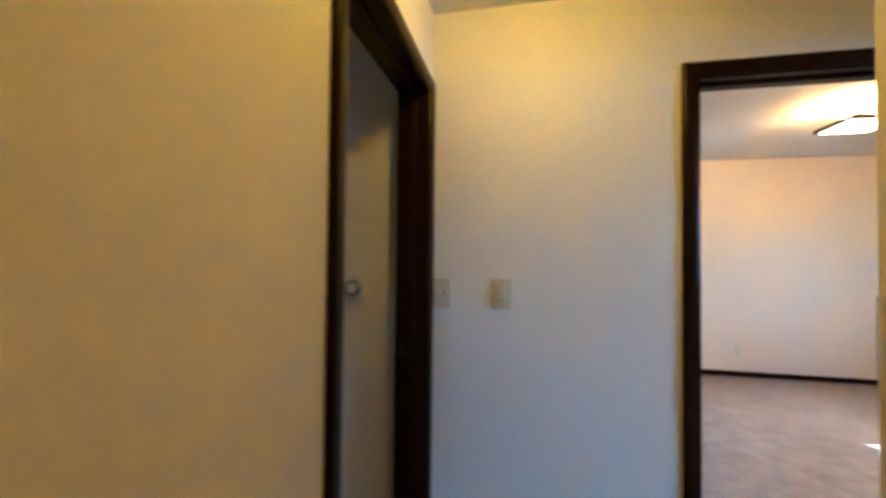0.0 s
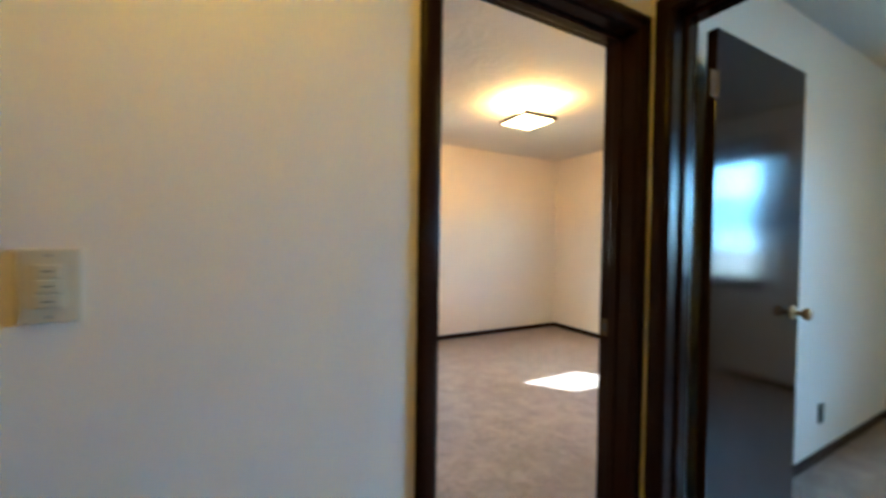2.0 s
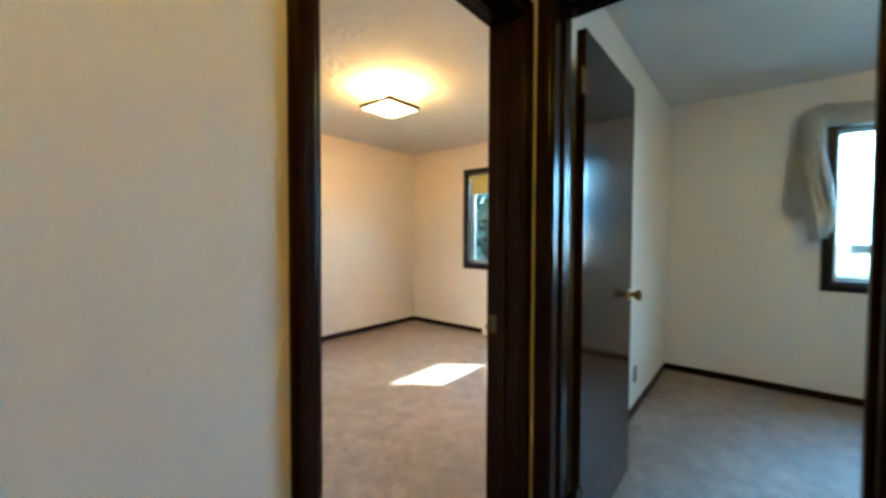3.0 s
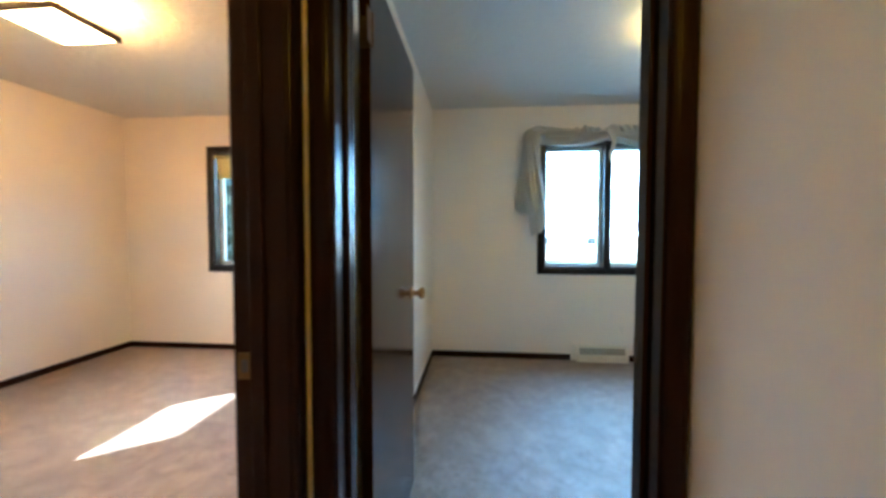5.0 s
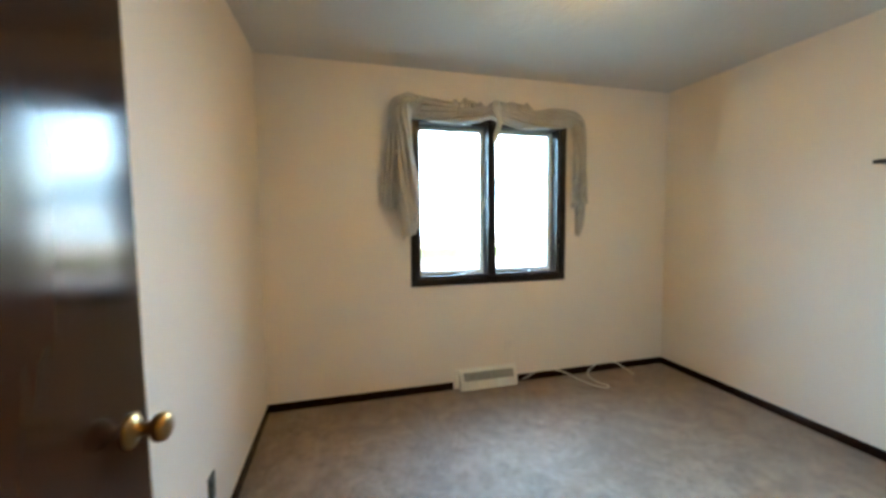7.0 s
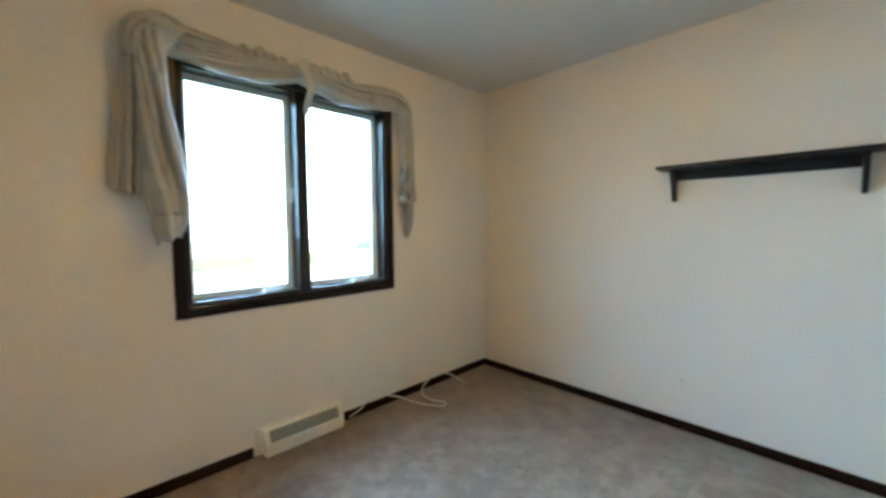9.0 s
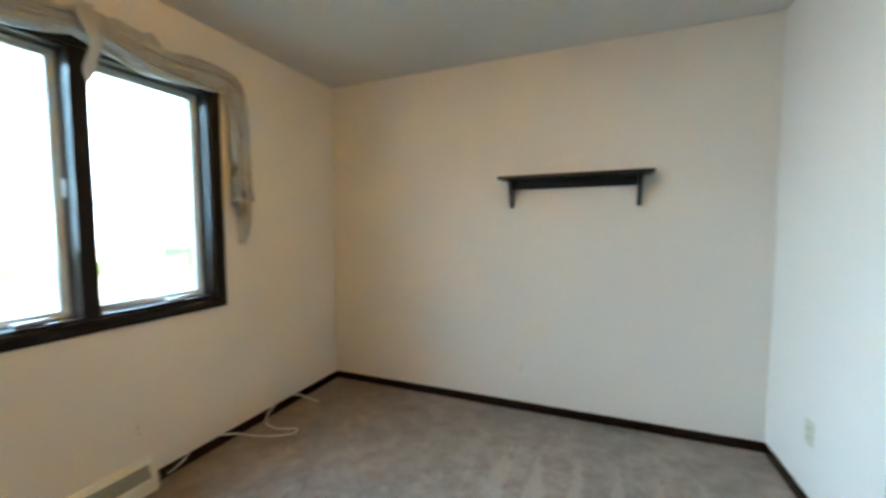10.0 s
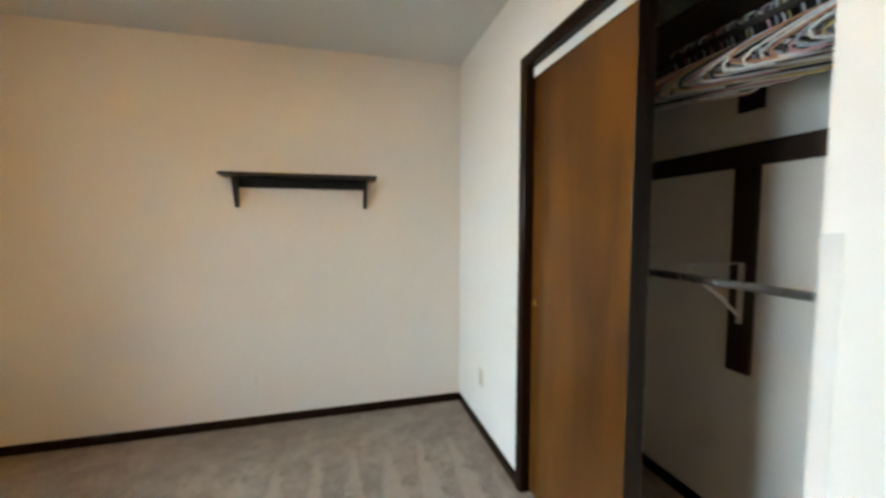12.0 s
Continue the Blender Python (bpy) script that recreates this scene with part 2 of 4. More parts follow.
CONCRETE = material("pale_concrete", (0.42, 0.40, 0.37), 0.85, vary=0.15, scale=1.5, bump=0.003, bump_scale=60)
SIDING = material("white_siding", (0.80, 0.80, 0.78), 0.6, vary=0.05, scale=1.0)
ROOFING = material("grey_shingle", (0.12, 0.115, 0.11), 0.9, vary=0.3, scale=4, bump=0.01, bump_scale=15)
BARK = material("tree_bark", (0.11, 0.08, 0.055), 0.9, vary=0.4, scale=8, bump=0.02, bump_scale=20)
SPRUCE = material("blue_green_needles", (0.045, 0.085, 0.075), 0.95, vary=0.3, scale=1.2)
LEAF = material("green_leaves", (0.045, 0.075, 0.035), 0.95, vary=0.45, scale=1.2)
DARK_PANE = material("dark_far_pane", (0.03, 0.04, 0.05), 0.1)
HANGER_COLOURS = [
    material("white_hanger_plastic", (0.75, 0.75, 0.73), 0.35), material("copper_hanger_plastic", (0.55, 0.24, 0.12), 0.35),
    material("pink_hanger_plastic", (0.60, 0.30, 0.32), 0.35), material("tan_hanger_plastic", (0.60, 0.44, 0.17), 0.35),
    material("black_hanger_plastic", (0.02, 0.02, 0.025), 0.3), material("grey_hanger_plastic", (0.35, 0.40, 0.45), 0.35),
]


# ---- mesh helpers ----
def thing(name, place, label, category, group="", kind=""):
    ob = new(name)
    ob.empty_display_size = 0.1
    ob.location = place
    return tagged(ob, label, category, group, kind)


def finish(name, bm, mat, smooth=False):
    bmesh.ops.recalc_face_normals(bm, faces=bm.faces)
    me = bpy.data.meshes.new(name)
    bm.to_mesh(me)
    bm.free()
    me.materials.append(mat)
    if smooth:
        for p in me.polygons:
            p.use_smooth = True
    return me


def part(name, bm, mat, parent, label="", smooth=False):
    """A bmesh, given in its thing's own coordinates, as one mesh under a thing or a part."""
    ob = new(name, finish(name, bm, mat, smooth))
    ob.parent = parent
    if label:
        ob["label"] = label
    return ob


def setting(name, bm, mat, label, category, smooth=False):
    return tagged(new(name, finish(name, bm, mat, smooth)), label, category, "", "structure")


def box(bm, x0, x1, y0, y1, z0, z1, bevel=0.0):
    got = bmesh.ops.create_cube(bm, size=1.0)
    m = Matrix.Translation(((x0 + x1) / 2, (y0 + y1) / 2, (z0 + z1) / 2)) @ Matrix.Diagonal((abs(x1 - x0), abs(y1 - y0), abs(z1 - z0), 1))
    bmesh.ops.transform(bm, matrix=m, verts=got["verts"])
    if bevel:
        edges = {e for v in got["verts"] for e in v.link_edges}
        bmesh.ops.bevel(bm, geom=list(edges), offset=bevel, segments=2, affect="EDGES", profile=0.5)
    return bm


def one(*a, bevel=0.0):
    return box(bmesh.new(), *a, bevel=bevel)


def rod(bm, a, b, r, sides=16, r2=None):
    a, b = Vector(a), Vector(b)
    m = Matrix.Translation((a + b) / 2) @ (b - a).to_track_quat("Z", "Y").to_matrix().to_4x4()
    bmesh.ops.create_cone(bm, cap_ends=True, segments=sides, radius1=r, radius2=r if r2 is None else r2, depth=(b - a).length, matrix=m)
    return bm


def tube(bm, points, r, sides=6, closed=False):
    """A round bar along points."""
    pts = [Vector(p) for p in points]
    n = len(pts)
    rings, side = [], None
    for i, p in enumerate(pts):
        t = (pts[(i + 1) % n] - pts[i - 1]) if closed or 0 < i < n - 1 else (pts[1] - pts[0] if i == 0 else pts[-1] - pts[-2])
        t.normalize()
        if side is None:
            side = t.orthogonal().normalized()
        side = (side - t * side.dot(t)).normalized()
        up = t.cross(side)
        rings.append([bm.verts.new(p + r * (math.cos(a) * side + math.sin(a) * up)) for a in (2 * math.pi * k / sides for k in range(sides))])
    for i in range(n if closed else n - 1):
        for k in range(sides):
            a, b = rings[i], rings[(i + 1) % n]
            bm.faces.new((a[k], a[(k + 1) % sides], b[(k + 1) % sides], b[k]))
    if not closed:
        bm.faces.new(rings[0])
        bm.faces.new(rings[-1])
    return bm


def turned(bm, profile, m, sides=24):
    """A turned shape: profile of (distance along z, radius), set by the matrix m."""
    rings = [[bm.verts.new(m @ Vector((r * math.cos(a), r * math.sin(a), z))) for a in (2 * math.pi * k / sides for k in range(sides))] for z, r in profile]
    for a, b in zip(rings, rings[1:]):
        for k in range(sides):
            bm.faces.new((a[k], a[(k + 1) % sides], b[(k + 1) % sides], b[k]))
    bm.faces.new(rings[0])
    bm.faces.new(rings[-1])
    return bm


CASING = [(0.0, 0.0), (0.0, 0.005), (0.0015, 0.0085), (0.0050, 0.0115), (0.010, 0.0138), (0.018, 0.0155), (0.036, 0.0170), (0.046, 0.0158), (0.0525, 0.0125), (0.056, 0.0075), (0.057, 0.0)]
SKIRTING = [(0.0, 0.0), (0.0, 0.012), (0.036, 0.012), (0.048, 0.0105), (0.055, 0.006), (0.057, 0.0)]


def moulding(bm, profile, a, b, across, out, start=0.0, end=0.0, width=1.0):
    """A moulding from a to b; start and end shift its ends along its run with the distance across, for mitres."""
    a, b, across, out = Vector(a), Vector(b), Vector(across), Vector(out)
    run = (b - a).normalized()
    rows = []
    for p, shift in ((a, start), (b, end)):
        rows.append([bm.verts.new(p + across * w * width + out * d + run * shift * w * width) for w, d in profile])
    n = len(profile)
    for k in range(n):
        bm.faces.new((rows[0][k], rows[0][(k + 1) % n], rows[1][(k + 1) % n], rows[1][k]))
    bm.faces.new(rows[0])
    bm.faces.new(rows[1])
    return bm


def along(axis):
    """Maps (run, depth, z) to world for a wall whose normal is that axis."""
    return (lambda u, n, z: Vector((u, n, z))) if axis == "y" else (lambda u, n, z: Vector((n, u, z)))


def wall(name, axis, n0, n1, u0, u1, top, openings=(), label="cream painted plaster wall", bottom=0.0):
    """A wall between depths n0 and n1, with openings (u0, u1, z0, z1) cut through it, as one shell."""
    P = along(axis)
    us = sorted({u0, u1, *(u for o in openings for u in o[:2])})
    zs = sorted({bottom, top, *(z for o in openings for z in o[2:])})

    def solid(i, k):
        if not (0 <= i < len(us) - 1 and 0 <= k < len(zs) - 1):
            return False
        u, z = (us[i] + us[i + 1]) / 2, (zs[k] + zs[k + 1]) / 2
        return not any(o[0] < u < o[1] and o[2] < z < o[3] for o in openings)

    bm = bmesh.new()
    grid = {}

    def v(i, k, d):
        if (i, k, d) not in grid:
            grid[i, k, d] = bm.verts.new(P(us[i], (n0, n1)[d], zs[k]))
        return grid[i, k, d]

    for i in range(len(us) - 1):
        for k in range(len(zs) - 1):
            if not solid(i, k):
                continue
            for d in (0, 1):
                bm.faces.new((v(i, k, d), v(i + 1, k, d), v(i + 1, k + 1, d), v(i, k + 1, d)))
            for di, dk, a, b in ((-1, 0, (i, k), (i, k + 1)), (1, 0, (i + 1, k), (i + 1, k + 1)), (0, -1, (i, k), (i + 1, k)), (0, 1, (i, k + 1), (i + 1, k + 1))):
                if not solid(i + di, k + dk):
                    bm.faces.new((v(*a, 0), v(*b, 0), v(*b, 1), v(*a, 1)))
    return setting(name, bm, PAINT, label, "wall")


def skirting(axis, face, out, u0, u1, label="dark-stained wooden baseboard along the wall"):
    P = along(axis)
    side = P(0, out, 0)
    return setting("baseboard", moulding(bmesh.new(), SKIRTING, P(u0, face, 0.002), P(u1, face, 0.002), (0, 0, 1), side), DARK, label, "baseboard")


def casing_round(root, P, u0, u1, z1, face, out, z0=None, name="casing", mat=DARK):
    """Mitred casing round an opening; with z0 it also runs below."""
    side = P(0, out, 0)
    low = 0.0 if z0 is None else z0
    across_u = P(1, 0, 0)
    under = 0.0 if z0 is None else -1.0
    part(name, moulding(bmesh.new(), CASING, P(u0, face, low), P(u0, face, z1), -across_u, side, under, 1.0), mat, root)
    part(name, moulding(bmesh.new(), CASING, P(u1, face, low), P(u1, face, z1), across_u, side, under, 1.0), mat, root)
    part(name, moulding(bmesh.new(), CASING, P(u0, face, z1), P(u1, face, z1), (0, 0, 1), side, -1.0, 1.0), mat, root)
    if z0 is not None:
        part(name, moulding(bmesh.new(), CASING, P(u0, face, z0), P(u1, face, z0), (0, 0, -1), side, -1.0, 1.0), mat, root)


def door_frame(name, axis, n0, n1, u0, u1, top, stop_at, label, faces=(True, True)):
    """Jambs, stops and casings of a doorway; u0, u1 and top are the clear opening."""
    P = along(axis)
    root = thing(name, (0, 0, 0), label, "door frame", "", "structure")
    j = 0.019

    def slab(ua, ub, na, nb, za, zb, bevel=0.0015):
        a, b = P(ua, na, za), P(ub, nb, zb)
        return one(min(a.x, b.x), max(a.x, b.x), min(a.y, b.y), max(a.y, b.y), za, zb, bevel=bevel)

    part("jamb", slab(u0 - j, u0, n0, n1, 0.0, top), DARK, root)
    part("jamb", slab(u1, u1 + j, n0, n1, 0.0, top), DARK, root)
    part("head_jamb", slab(u0 - j, u1 + j, n0, n1, top, top + j), DARK, root)
    s0, s1 = stop_at
    part("door_stop", slab(u0, u0 + 0.011, s0, s1, 0.0, top, 0.003), DARK, root)
    part("door_stop", slab(u1 - 0.011, u1, s0, s1, 0.0, top, 0.003), DARK, root)
    part("door_stop", slab(u0 + 0.011, u1 - 0.011, s0, s1, top - 0.011, top, 0.003), DARK, root)
    r = 0.005
    if faces[0]:
        casing_round(root, P, u0 - r, u1 + r, top + r, n0, -1)
    if faces[1]:
        casing_round(root, P, u0 - r, u1 + r, top + r, n1, 1)
    return root


def smooth_path(points, steps=8):
    pts = [Vector(p) for p in points]
    out = []
    for i in range(len(pts) - 1):
        p0, p1, p2, p3 = pts[max(i - 1, 0)], pts[i], pts[i + 1], pts[min(i + 2, len(pts) - 1)]
        for k in range(steps):
            t = k / steps
            out.append(0.5 * ((2 * p1) + (p2 - p0) * t + (2 * p0 - 5 * p1 + 4 * p2 - p3) * t * t + (3 * p1 - p0 - 3 * p2 + p3) * t ** 3))
    return out + [pts[-1]]


# ---- plan ----
HALL_W, HALL_E, HALL_N, NOOK_S, NOOK_W = -0.59, 1.22, 1.712, 0.835, 0.258
BED_W, BED_E, BED_S, BED_N = 1.12, 4.097, -1.61, 1.75
PIER_E, PIER_S = 1.36, 0.69
ROOM_W, ROOM_E, ROOM_S, ROOM_N = 0.2, 4.10, 1.835, 5.04
LIV_W, LIV_E, LIV_S, LIV_N = -4.42, -0.71, -1.6, 4.86
STUB_END = -1.074
CLO_BACK, CLO_S, CLO_N = 0.37, -0.95, 0.74
H, HALL_H = 2.44, 2.31
OUT = 4.30
DOOR_TOP, BED_DOOR_TOP = 1.955, 2.003

# ---- walls ----
# hall north wall, running on as the stub that carries the thermostat
wall("wall_hall_north", "y", HALL_N, ROOM_S, STUB_END, HALL_E, H, [(0.405 - 0.019, 1.149 + 0.019, 0.0, DOOR_TOP + 0.019)])
wall("wall_between_rooms", "y", BED_N, ROOM_S, HALL_E, BED_E, H)
wall("wall_hall_west", "x", LIV_E, HALL_W, LIV_S, HALL_N, H, [(0.915 - 0.019, 1.645 + 0.019, 0.0, DOOR_TOP + 0.019)])
wall("wall_hall_east", "x", NOOK_W, CLO_BACK, LIV_S, NOOK_S, H)
wall("wall_nook_south", "y", CLO_N, NOOK_S, CLO_BACK, HALL_E, H)
wall("wall_bedroom_door", "x", HALL_E, PIER_E, PIER_S, BED_N, H, [(0.90 - 0.019, 1.63 + 0.019, 0.0, BED_DOOR_TOP + 0.019)])
wall("wall_closet_return", "y", PIER_S, CLO_N, 1.02, HALL_E, H)
wall("wall_closet_front", "x", 1.02, BED_W, BED_S, PIER_S, H, [(-0.585 - 0.019, 0.62 + 0.019, 0.0, 2.03 + 0.019)])
wall("wall_closet_south", "y", CLO_S - 0.1, CLO_S, CLO_BACK, 1.02, H)
wall("wall_bedroom_south", "y", BED_S - 0.12, BED_S, CLO_BACK, OUT, H)
wall("wall_hall_end", "y", LIV_S - 0.12, LIV_S, LIV_W, CLO_BACK, H, [(-3.9, -3.2, 1.0, 1.75)])
wall("wall_bedroom_east", "x", BED_E, OUT, BED_S, ROOM_S, H, [(-0.527, 0.667, 0.89, 2.075)])
wall("wall_room_east", "x", ROOM_E, OUT, ROOM_S, ROOM_N, H, [(2.865, 4.058, 0.88, 2.07)])
wall("wall_room_north", "y", ROOM_N, ROOM_N + 0.2, STUB_END, OUT, H, [(0.78, 1.63, 1.08, 1.86)])
wall("wall_room_west", "x", ROOM_W - 0.1, ROOM_W, ROOM_S, ROOM_N, H)
wall("wall_living_east", "x", STUB_END, STUB_END + 0.1, ROOM_S, ROOM_N, H)
wall("wall_living_north", "y", LIV_N, LIV_N + 0.2, LIV_W, STUB_END, H)
wall("wall_living_west", "x", LIV_W - 0.2, LIV_W, LIV_S - 0.12, LIV_N + 0.2, H)

# ---- floors and ceilings ----
setting("floor_hall", one(LIV_E, HALL_E + 0.07, LIV_S, HALL_N + 0.06, -0.12, 0.0), CARPET, "beige cut-pile carpet in the hall", "carpet")
setting("floor_bedroom", one(HALL_E + 0.07, BED_E, BED_S, BED_N, -0.12, 0.0), CARPET, "beige cut-pile carpet with brushed footmarks", "carpet")
setting("floor_closet", one(CLO_BACK, HALL_E + 0.07, BED_S, CLO_N, -0.122, -0.003), CARPET, "beige carpet on the closet floor", "carpet")
setting("floor_room", one(ROOM_W, ROOM_E, HALL_N + 0.06, ROOM_N, -0.12, 0.0), CARPET, "beige cut-pile carpet in the empty room", "carpet")
setting("floor_living", one(LIV_W, LIV_E, LIV_S, LIV_N, -0.12, 0.0), CARPET, "beige carpet in the living room", "carpet")
setting("ceiling_hall", one(HALL_W, NOOK_W, LIV_S, NOOK_S, HALL_H, HALL_H + 0.1), PLASTER, "low painted hall ceiling", "ceiling")
setting("ceiling_nook", one(HALL_W, HALL_E, NOOK_S, HALL_N, HALL_H, HALL_H + 0.1), PLASTER, "low painted ceiling between the doors", "ceiling")
setting("ceiling_bedroom", one(CLO_BACK, OUT, BED_S - 0.12, ROOM_S - 0.04, H, H + 0.12), PLASTER_FINE, "swirled grey-white textured ceiling", "ceiling")
setting("ceiling_room", one(STUB_END, OUT, ROOM_S - 0.04, ROOM_N + 0.2, H, H + 0.12), PLASTER, "swirled off-white textured ceiling", "ceiling")
setting("ceiling_living", one(LIV_W - 0.2, STUB_END, LIV_S - 0.12, LIV_N + 0.2, H, H + 0.12), PLASTER, "textured living-room ceiling", "ceiling")
setting("ceiling_entry", one(STUB_END, CLO_BACK, LIV_S - 0.12, ROOM_S - 0.04, H, H + 0.12), PLASTER, "painted ceiling by the hall", "ceiling")

# ---- baseboards ----
skirting("x", BED_E, -1, BED_S, -0.15)
skirting("x", BED_E, -1, 0.40, BED_N)
skirting("y", BED_S, 1, BED_W, BED_E)
skirting("y", BED_N, -1, PIER_E, BED_E)
skirting("x", BED_W, 1, BED_S, -0.645)
skirting("x", CLO_BACK, 1, CLO_S, CLO_N)
skirting("y", ROOM_N, -1, ROOM_W, ROOM_E)
skirting("x", ROOM_E, -1, ROOM_S, 3.42)
skirting("x", ROOM_E, -1, 3.80, ROOM_N)
skirting("y", HALL_N, -1, HALL_W, 0.34)
skirting("y", LIV_N, -1, LIV_W, STUB_END)
skirting("x", LIV_W, 1, LIV_S, LIV_N)

# ---- doorways ----
f1 = door_frame("door_frame_1", "y", HALL_N, ROOM_S, 0.405, 1.149, DOOR_TOP, (HALL_N + 0.05, HALL_N + 0.085), "glossy dark-stained door frame to the lamp-lit room")
f2 = door_frame("door_frame_2", "x", HALL_E, PIER_E, 0.90, 1.63, BED_DOOR_TOP, (HALL_E + 0.06, HALL_E + 0.098), "glossy dark-stained door frame to the bedroom")
f3 = door_frame("door_frame_3", "x", LIV_E, HALL_W, 0.915, 1.645, DOOR_TOP, (LIV_E + 0.038, LIV_E + 0.075), "dark-stained door frame to the living room")


def strike_plate(root, P, u, n, z, out):
    """A brass strike plate with a lip on a jamb face at u."""
    a, b = P(u, n - 0.016, z - 0.03), P(u + out * 0.0025, n + 0.016, z + 0.03)
    plate = part("strike_plate", one(min(a.x, b.x), max(a.x, b.x), min(a.y, b.y), max(a.y, b.y), z - 0.03, z + 0.03, bevel=0.0008), BRASS_DULL, root, "worn brass strike plate")
    c, d = P(u + out * 0.0020, n - 0.008, 0), P(u + out * 0.0032, n + 0.006, 0)
    part("latch_hole", one(min(c.x, d.x), max(c.x, d.x), min(c.y, d.y), max(c.y, d.y), z - 0.014, z + 0.014), BLACK, plate, "dark latch hole")


strike_plate(f1, along("y"), 1.149, ROOM_S - 0.02, 0.93, -1)
strike_plate(f2, along("x"), 0.90, PIER_E - 0.02, 0.93, 1)
strike_plate(f3, along("x"), 1.645, LIV_E + 0.02, 0.93, -1)

# ---- bedroom door, standing open along the north wall ----
LEAF_X, LEAF_Y, LEAF_W, LEAF_T = 1.435, 1.606, 0.725, 0.035
door = thing("door_1", (LEAF_X, LEAF_Y, 0.012), "glossy dark-brown flush door standing open against the wall", "door", "", "structure")
leaf = part("leaf", one(0, LEAF_W, 0, LEAF_T, 0, 1.987, bevel=0.002), DOORWOOD, door)
for zz in (0.20, 1.74):
    hinge = part("hinge", one(-0.002, 0.001, -0.004, LEAF_T - 0.003, zz, zz + 0.089), BRASS_DULL, door, "aged brass butt hinge")
    part("hinge_pin", rod(bmesh.new(), (-0.006, -0.006, zz - 0.002), (-0.006, -0.006, zz + 0.093), 0.0055, 12), BRASS_DULL, hinge, smooth=False)
    part("hinge_leaf", one(-0.052, -0.008, -0.007, -0.004, zz, zz + 0.089), BRASS_DULL, hinge)
KNOB = [(0.0, 0.032), (0.004, 0.032), (0.008, 0.027), (0.010, 0.013), (0.028, 0.011), (0.034, 0.016), (0.040, 0.025), (0.050, 0.0275), (0.058, 0.025), (0.063, 0.017), (0.064, 0.006)]
for yy, rx in ((0.0, 90), (LEAF_T, -90)):
    part("door_knob", turned(bmesh.new(), KNOB, pose(LEAF_W - 0.062, yy, 0.936, rx)), BRASS, door, "polished brass round knob", smooth=True)
part("latch_plate", one(LEAF_W - 0.001, LEAF_W + 0.0015, 0.006, 0.029, 0.908, 0.965, bevel=0.0006), BRASS, door)

# ---- switch plates, thermostat, outlets ----


def switch_plate(x, y, z, label, toggles):
    root = thing("light_switch", (x, y, z), label, "light switch")
    part("cover", one(-0.038, 0.038, -0.009, 0, -0.060, 0.060, bevel=0.0035), IVORY, root)
    if toggles == 1:
        part("slot", one(-0.013, 0.013, -0.0105, -0.0088, -0.007, 0.007, bevel=0.0005), GRILLE, root)
        part("toggle", one(-0.020, 0.004, -0.024, -0.0095, -0.0045, 0.0045, bevel=0.0015), IVORY, root)
    else:
        part("rocker_frame", one(-0.0185, 0.0185, -0.0105, -0.0085, -0.036, 0.036, bevel=0.0008), IVORY, root)
        for zz in (-0.024, 0.0, 0.024):
            rocker = part("rocker", one(-0.0155, 0.0155, -0.0150, -0.0100, zz - 0.0100, zz + 0.0100, bevel=0.0015), IVORY, root)
            part("marker", one(-0.006, 0.006, -0.0156, -0.0148, zz - 0.0015, zz + 0.0015), GRILLE, rocker)
    for zz in (-0.049, 0.049):
        part("screw", rod(bmesh.new(), (0, -0.0088, zz), (0, -0.0102, zz), 0.0032, 10), STEEL, root)
    return root


switch_plate(-0.543, HALL_N, 1.157, "ivory plastic toggle switch on the hall wall", 1)
switch_plate(-0.301, HALL_N, 1.157, "ivory plastic switch with stacked rockers on the wall", 3)

th = thing("thermostat", (-0.925, HALL_N, 1.165), "round white thermostat on a square back plate", "thermostat")
part("back_plate", one(-0.045, 0.045, -0.008, 0, -0.055, 0.055, bevel=0.003), WHITE_METAL, th)
part("dial", turned(bmesh.new(), [(0, 0.036), (0.012, 0.036), (0.02, 0.032), (0.024, 0.024)], pose(0, -0.008, 0, 90)), STEEL, th, "silver ring dial", smooth=True)
part("dial_face", turned(bmesh.new(), [(0, 0.022), (0.004, 0.021), (0.005, 0.016)], pose(0, -0.032, 0, 90)), WHITE_METAL, th, smooth=True)


def outlet(x, y, z, rz, label, mat=WHITE_METAL):
    root = thing("wall_outlet", (x, y, z), label, "outlet", "wall outlets")
    root.rotation_euler = (0, 0, radians(rz))
    part("cover", one(-0.035, 0.035, -0.006, 0, -0.057, 0.057, bevel=0.003), mat, root)
    for zz in (-0.02, 0.02):
        socket = part("socket", one(-0.016, 0.016, -0.0085, -0.006, zz - 0.013, zz + 0.013, bevel=0.001), mat, root)
        for xx in (-0.006, 0.006):
            part("slot", one(xx - 0.0012, xx + 0.0012, -0.0092, -0.0084, zz - 0.005, zz + 0.004), BLACK, socket)
    part("screw", rod(bmesh.new(), (0, -0.006, 0), (0, -0.0075, 0), 0.003, 10), STEEL, root)
    return root


outlet(2.507, BED_S, 0.298, 180, "painted-over cream duplex outlet low on the wall", PAINT)
outlet(BED_W, -1.155, 0.357, 90, "cream duplex outlet beside the closet", IVORY)
outlet(BED_E, -0.076, 0.311, -90, "painted-over cream duplex outlet under the window", PAINT)
outlet(2.162, ROOM_N, 0.283, 0, "white duplex outlet on the far wall")
outlet(2.93, BED_N, 0.275, 0, "dark green plastic outlet behind the open door", DARK_PLASTIC)


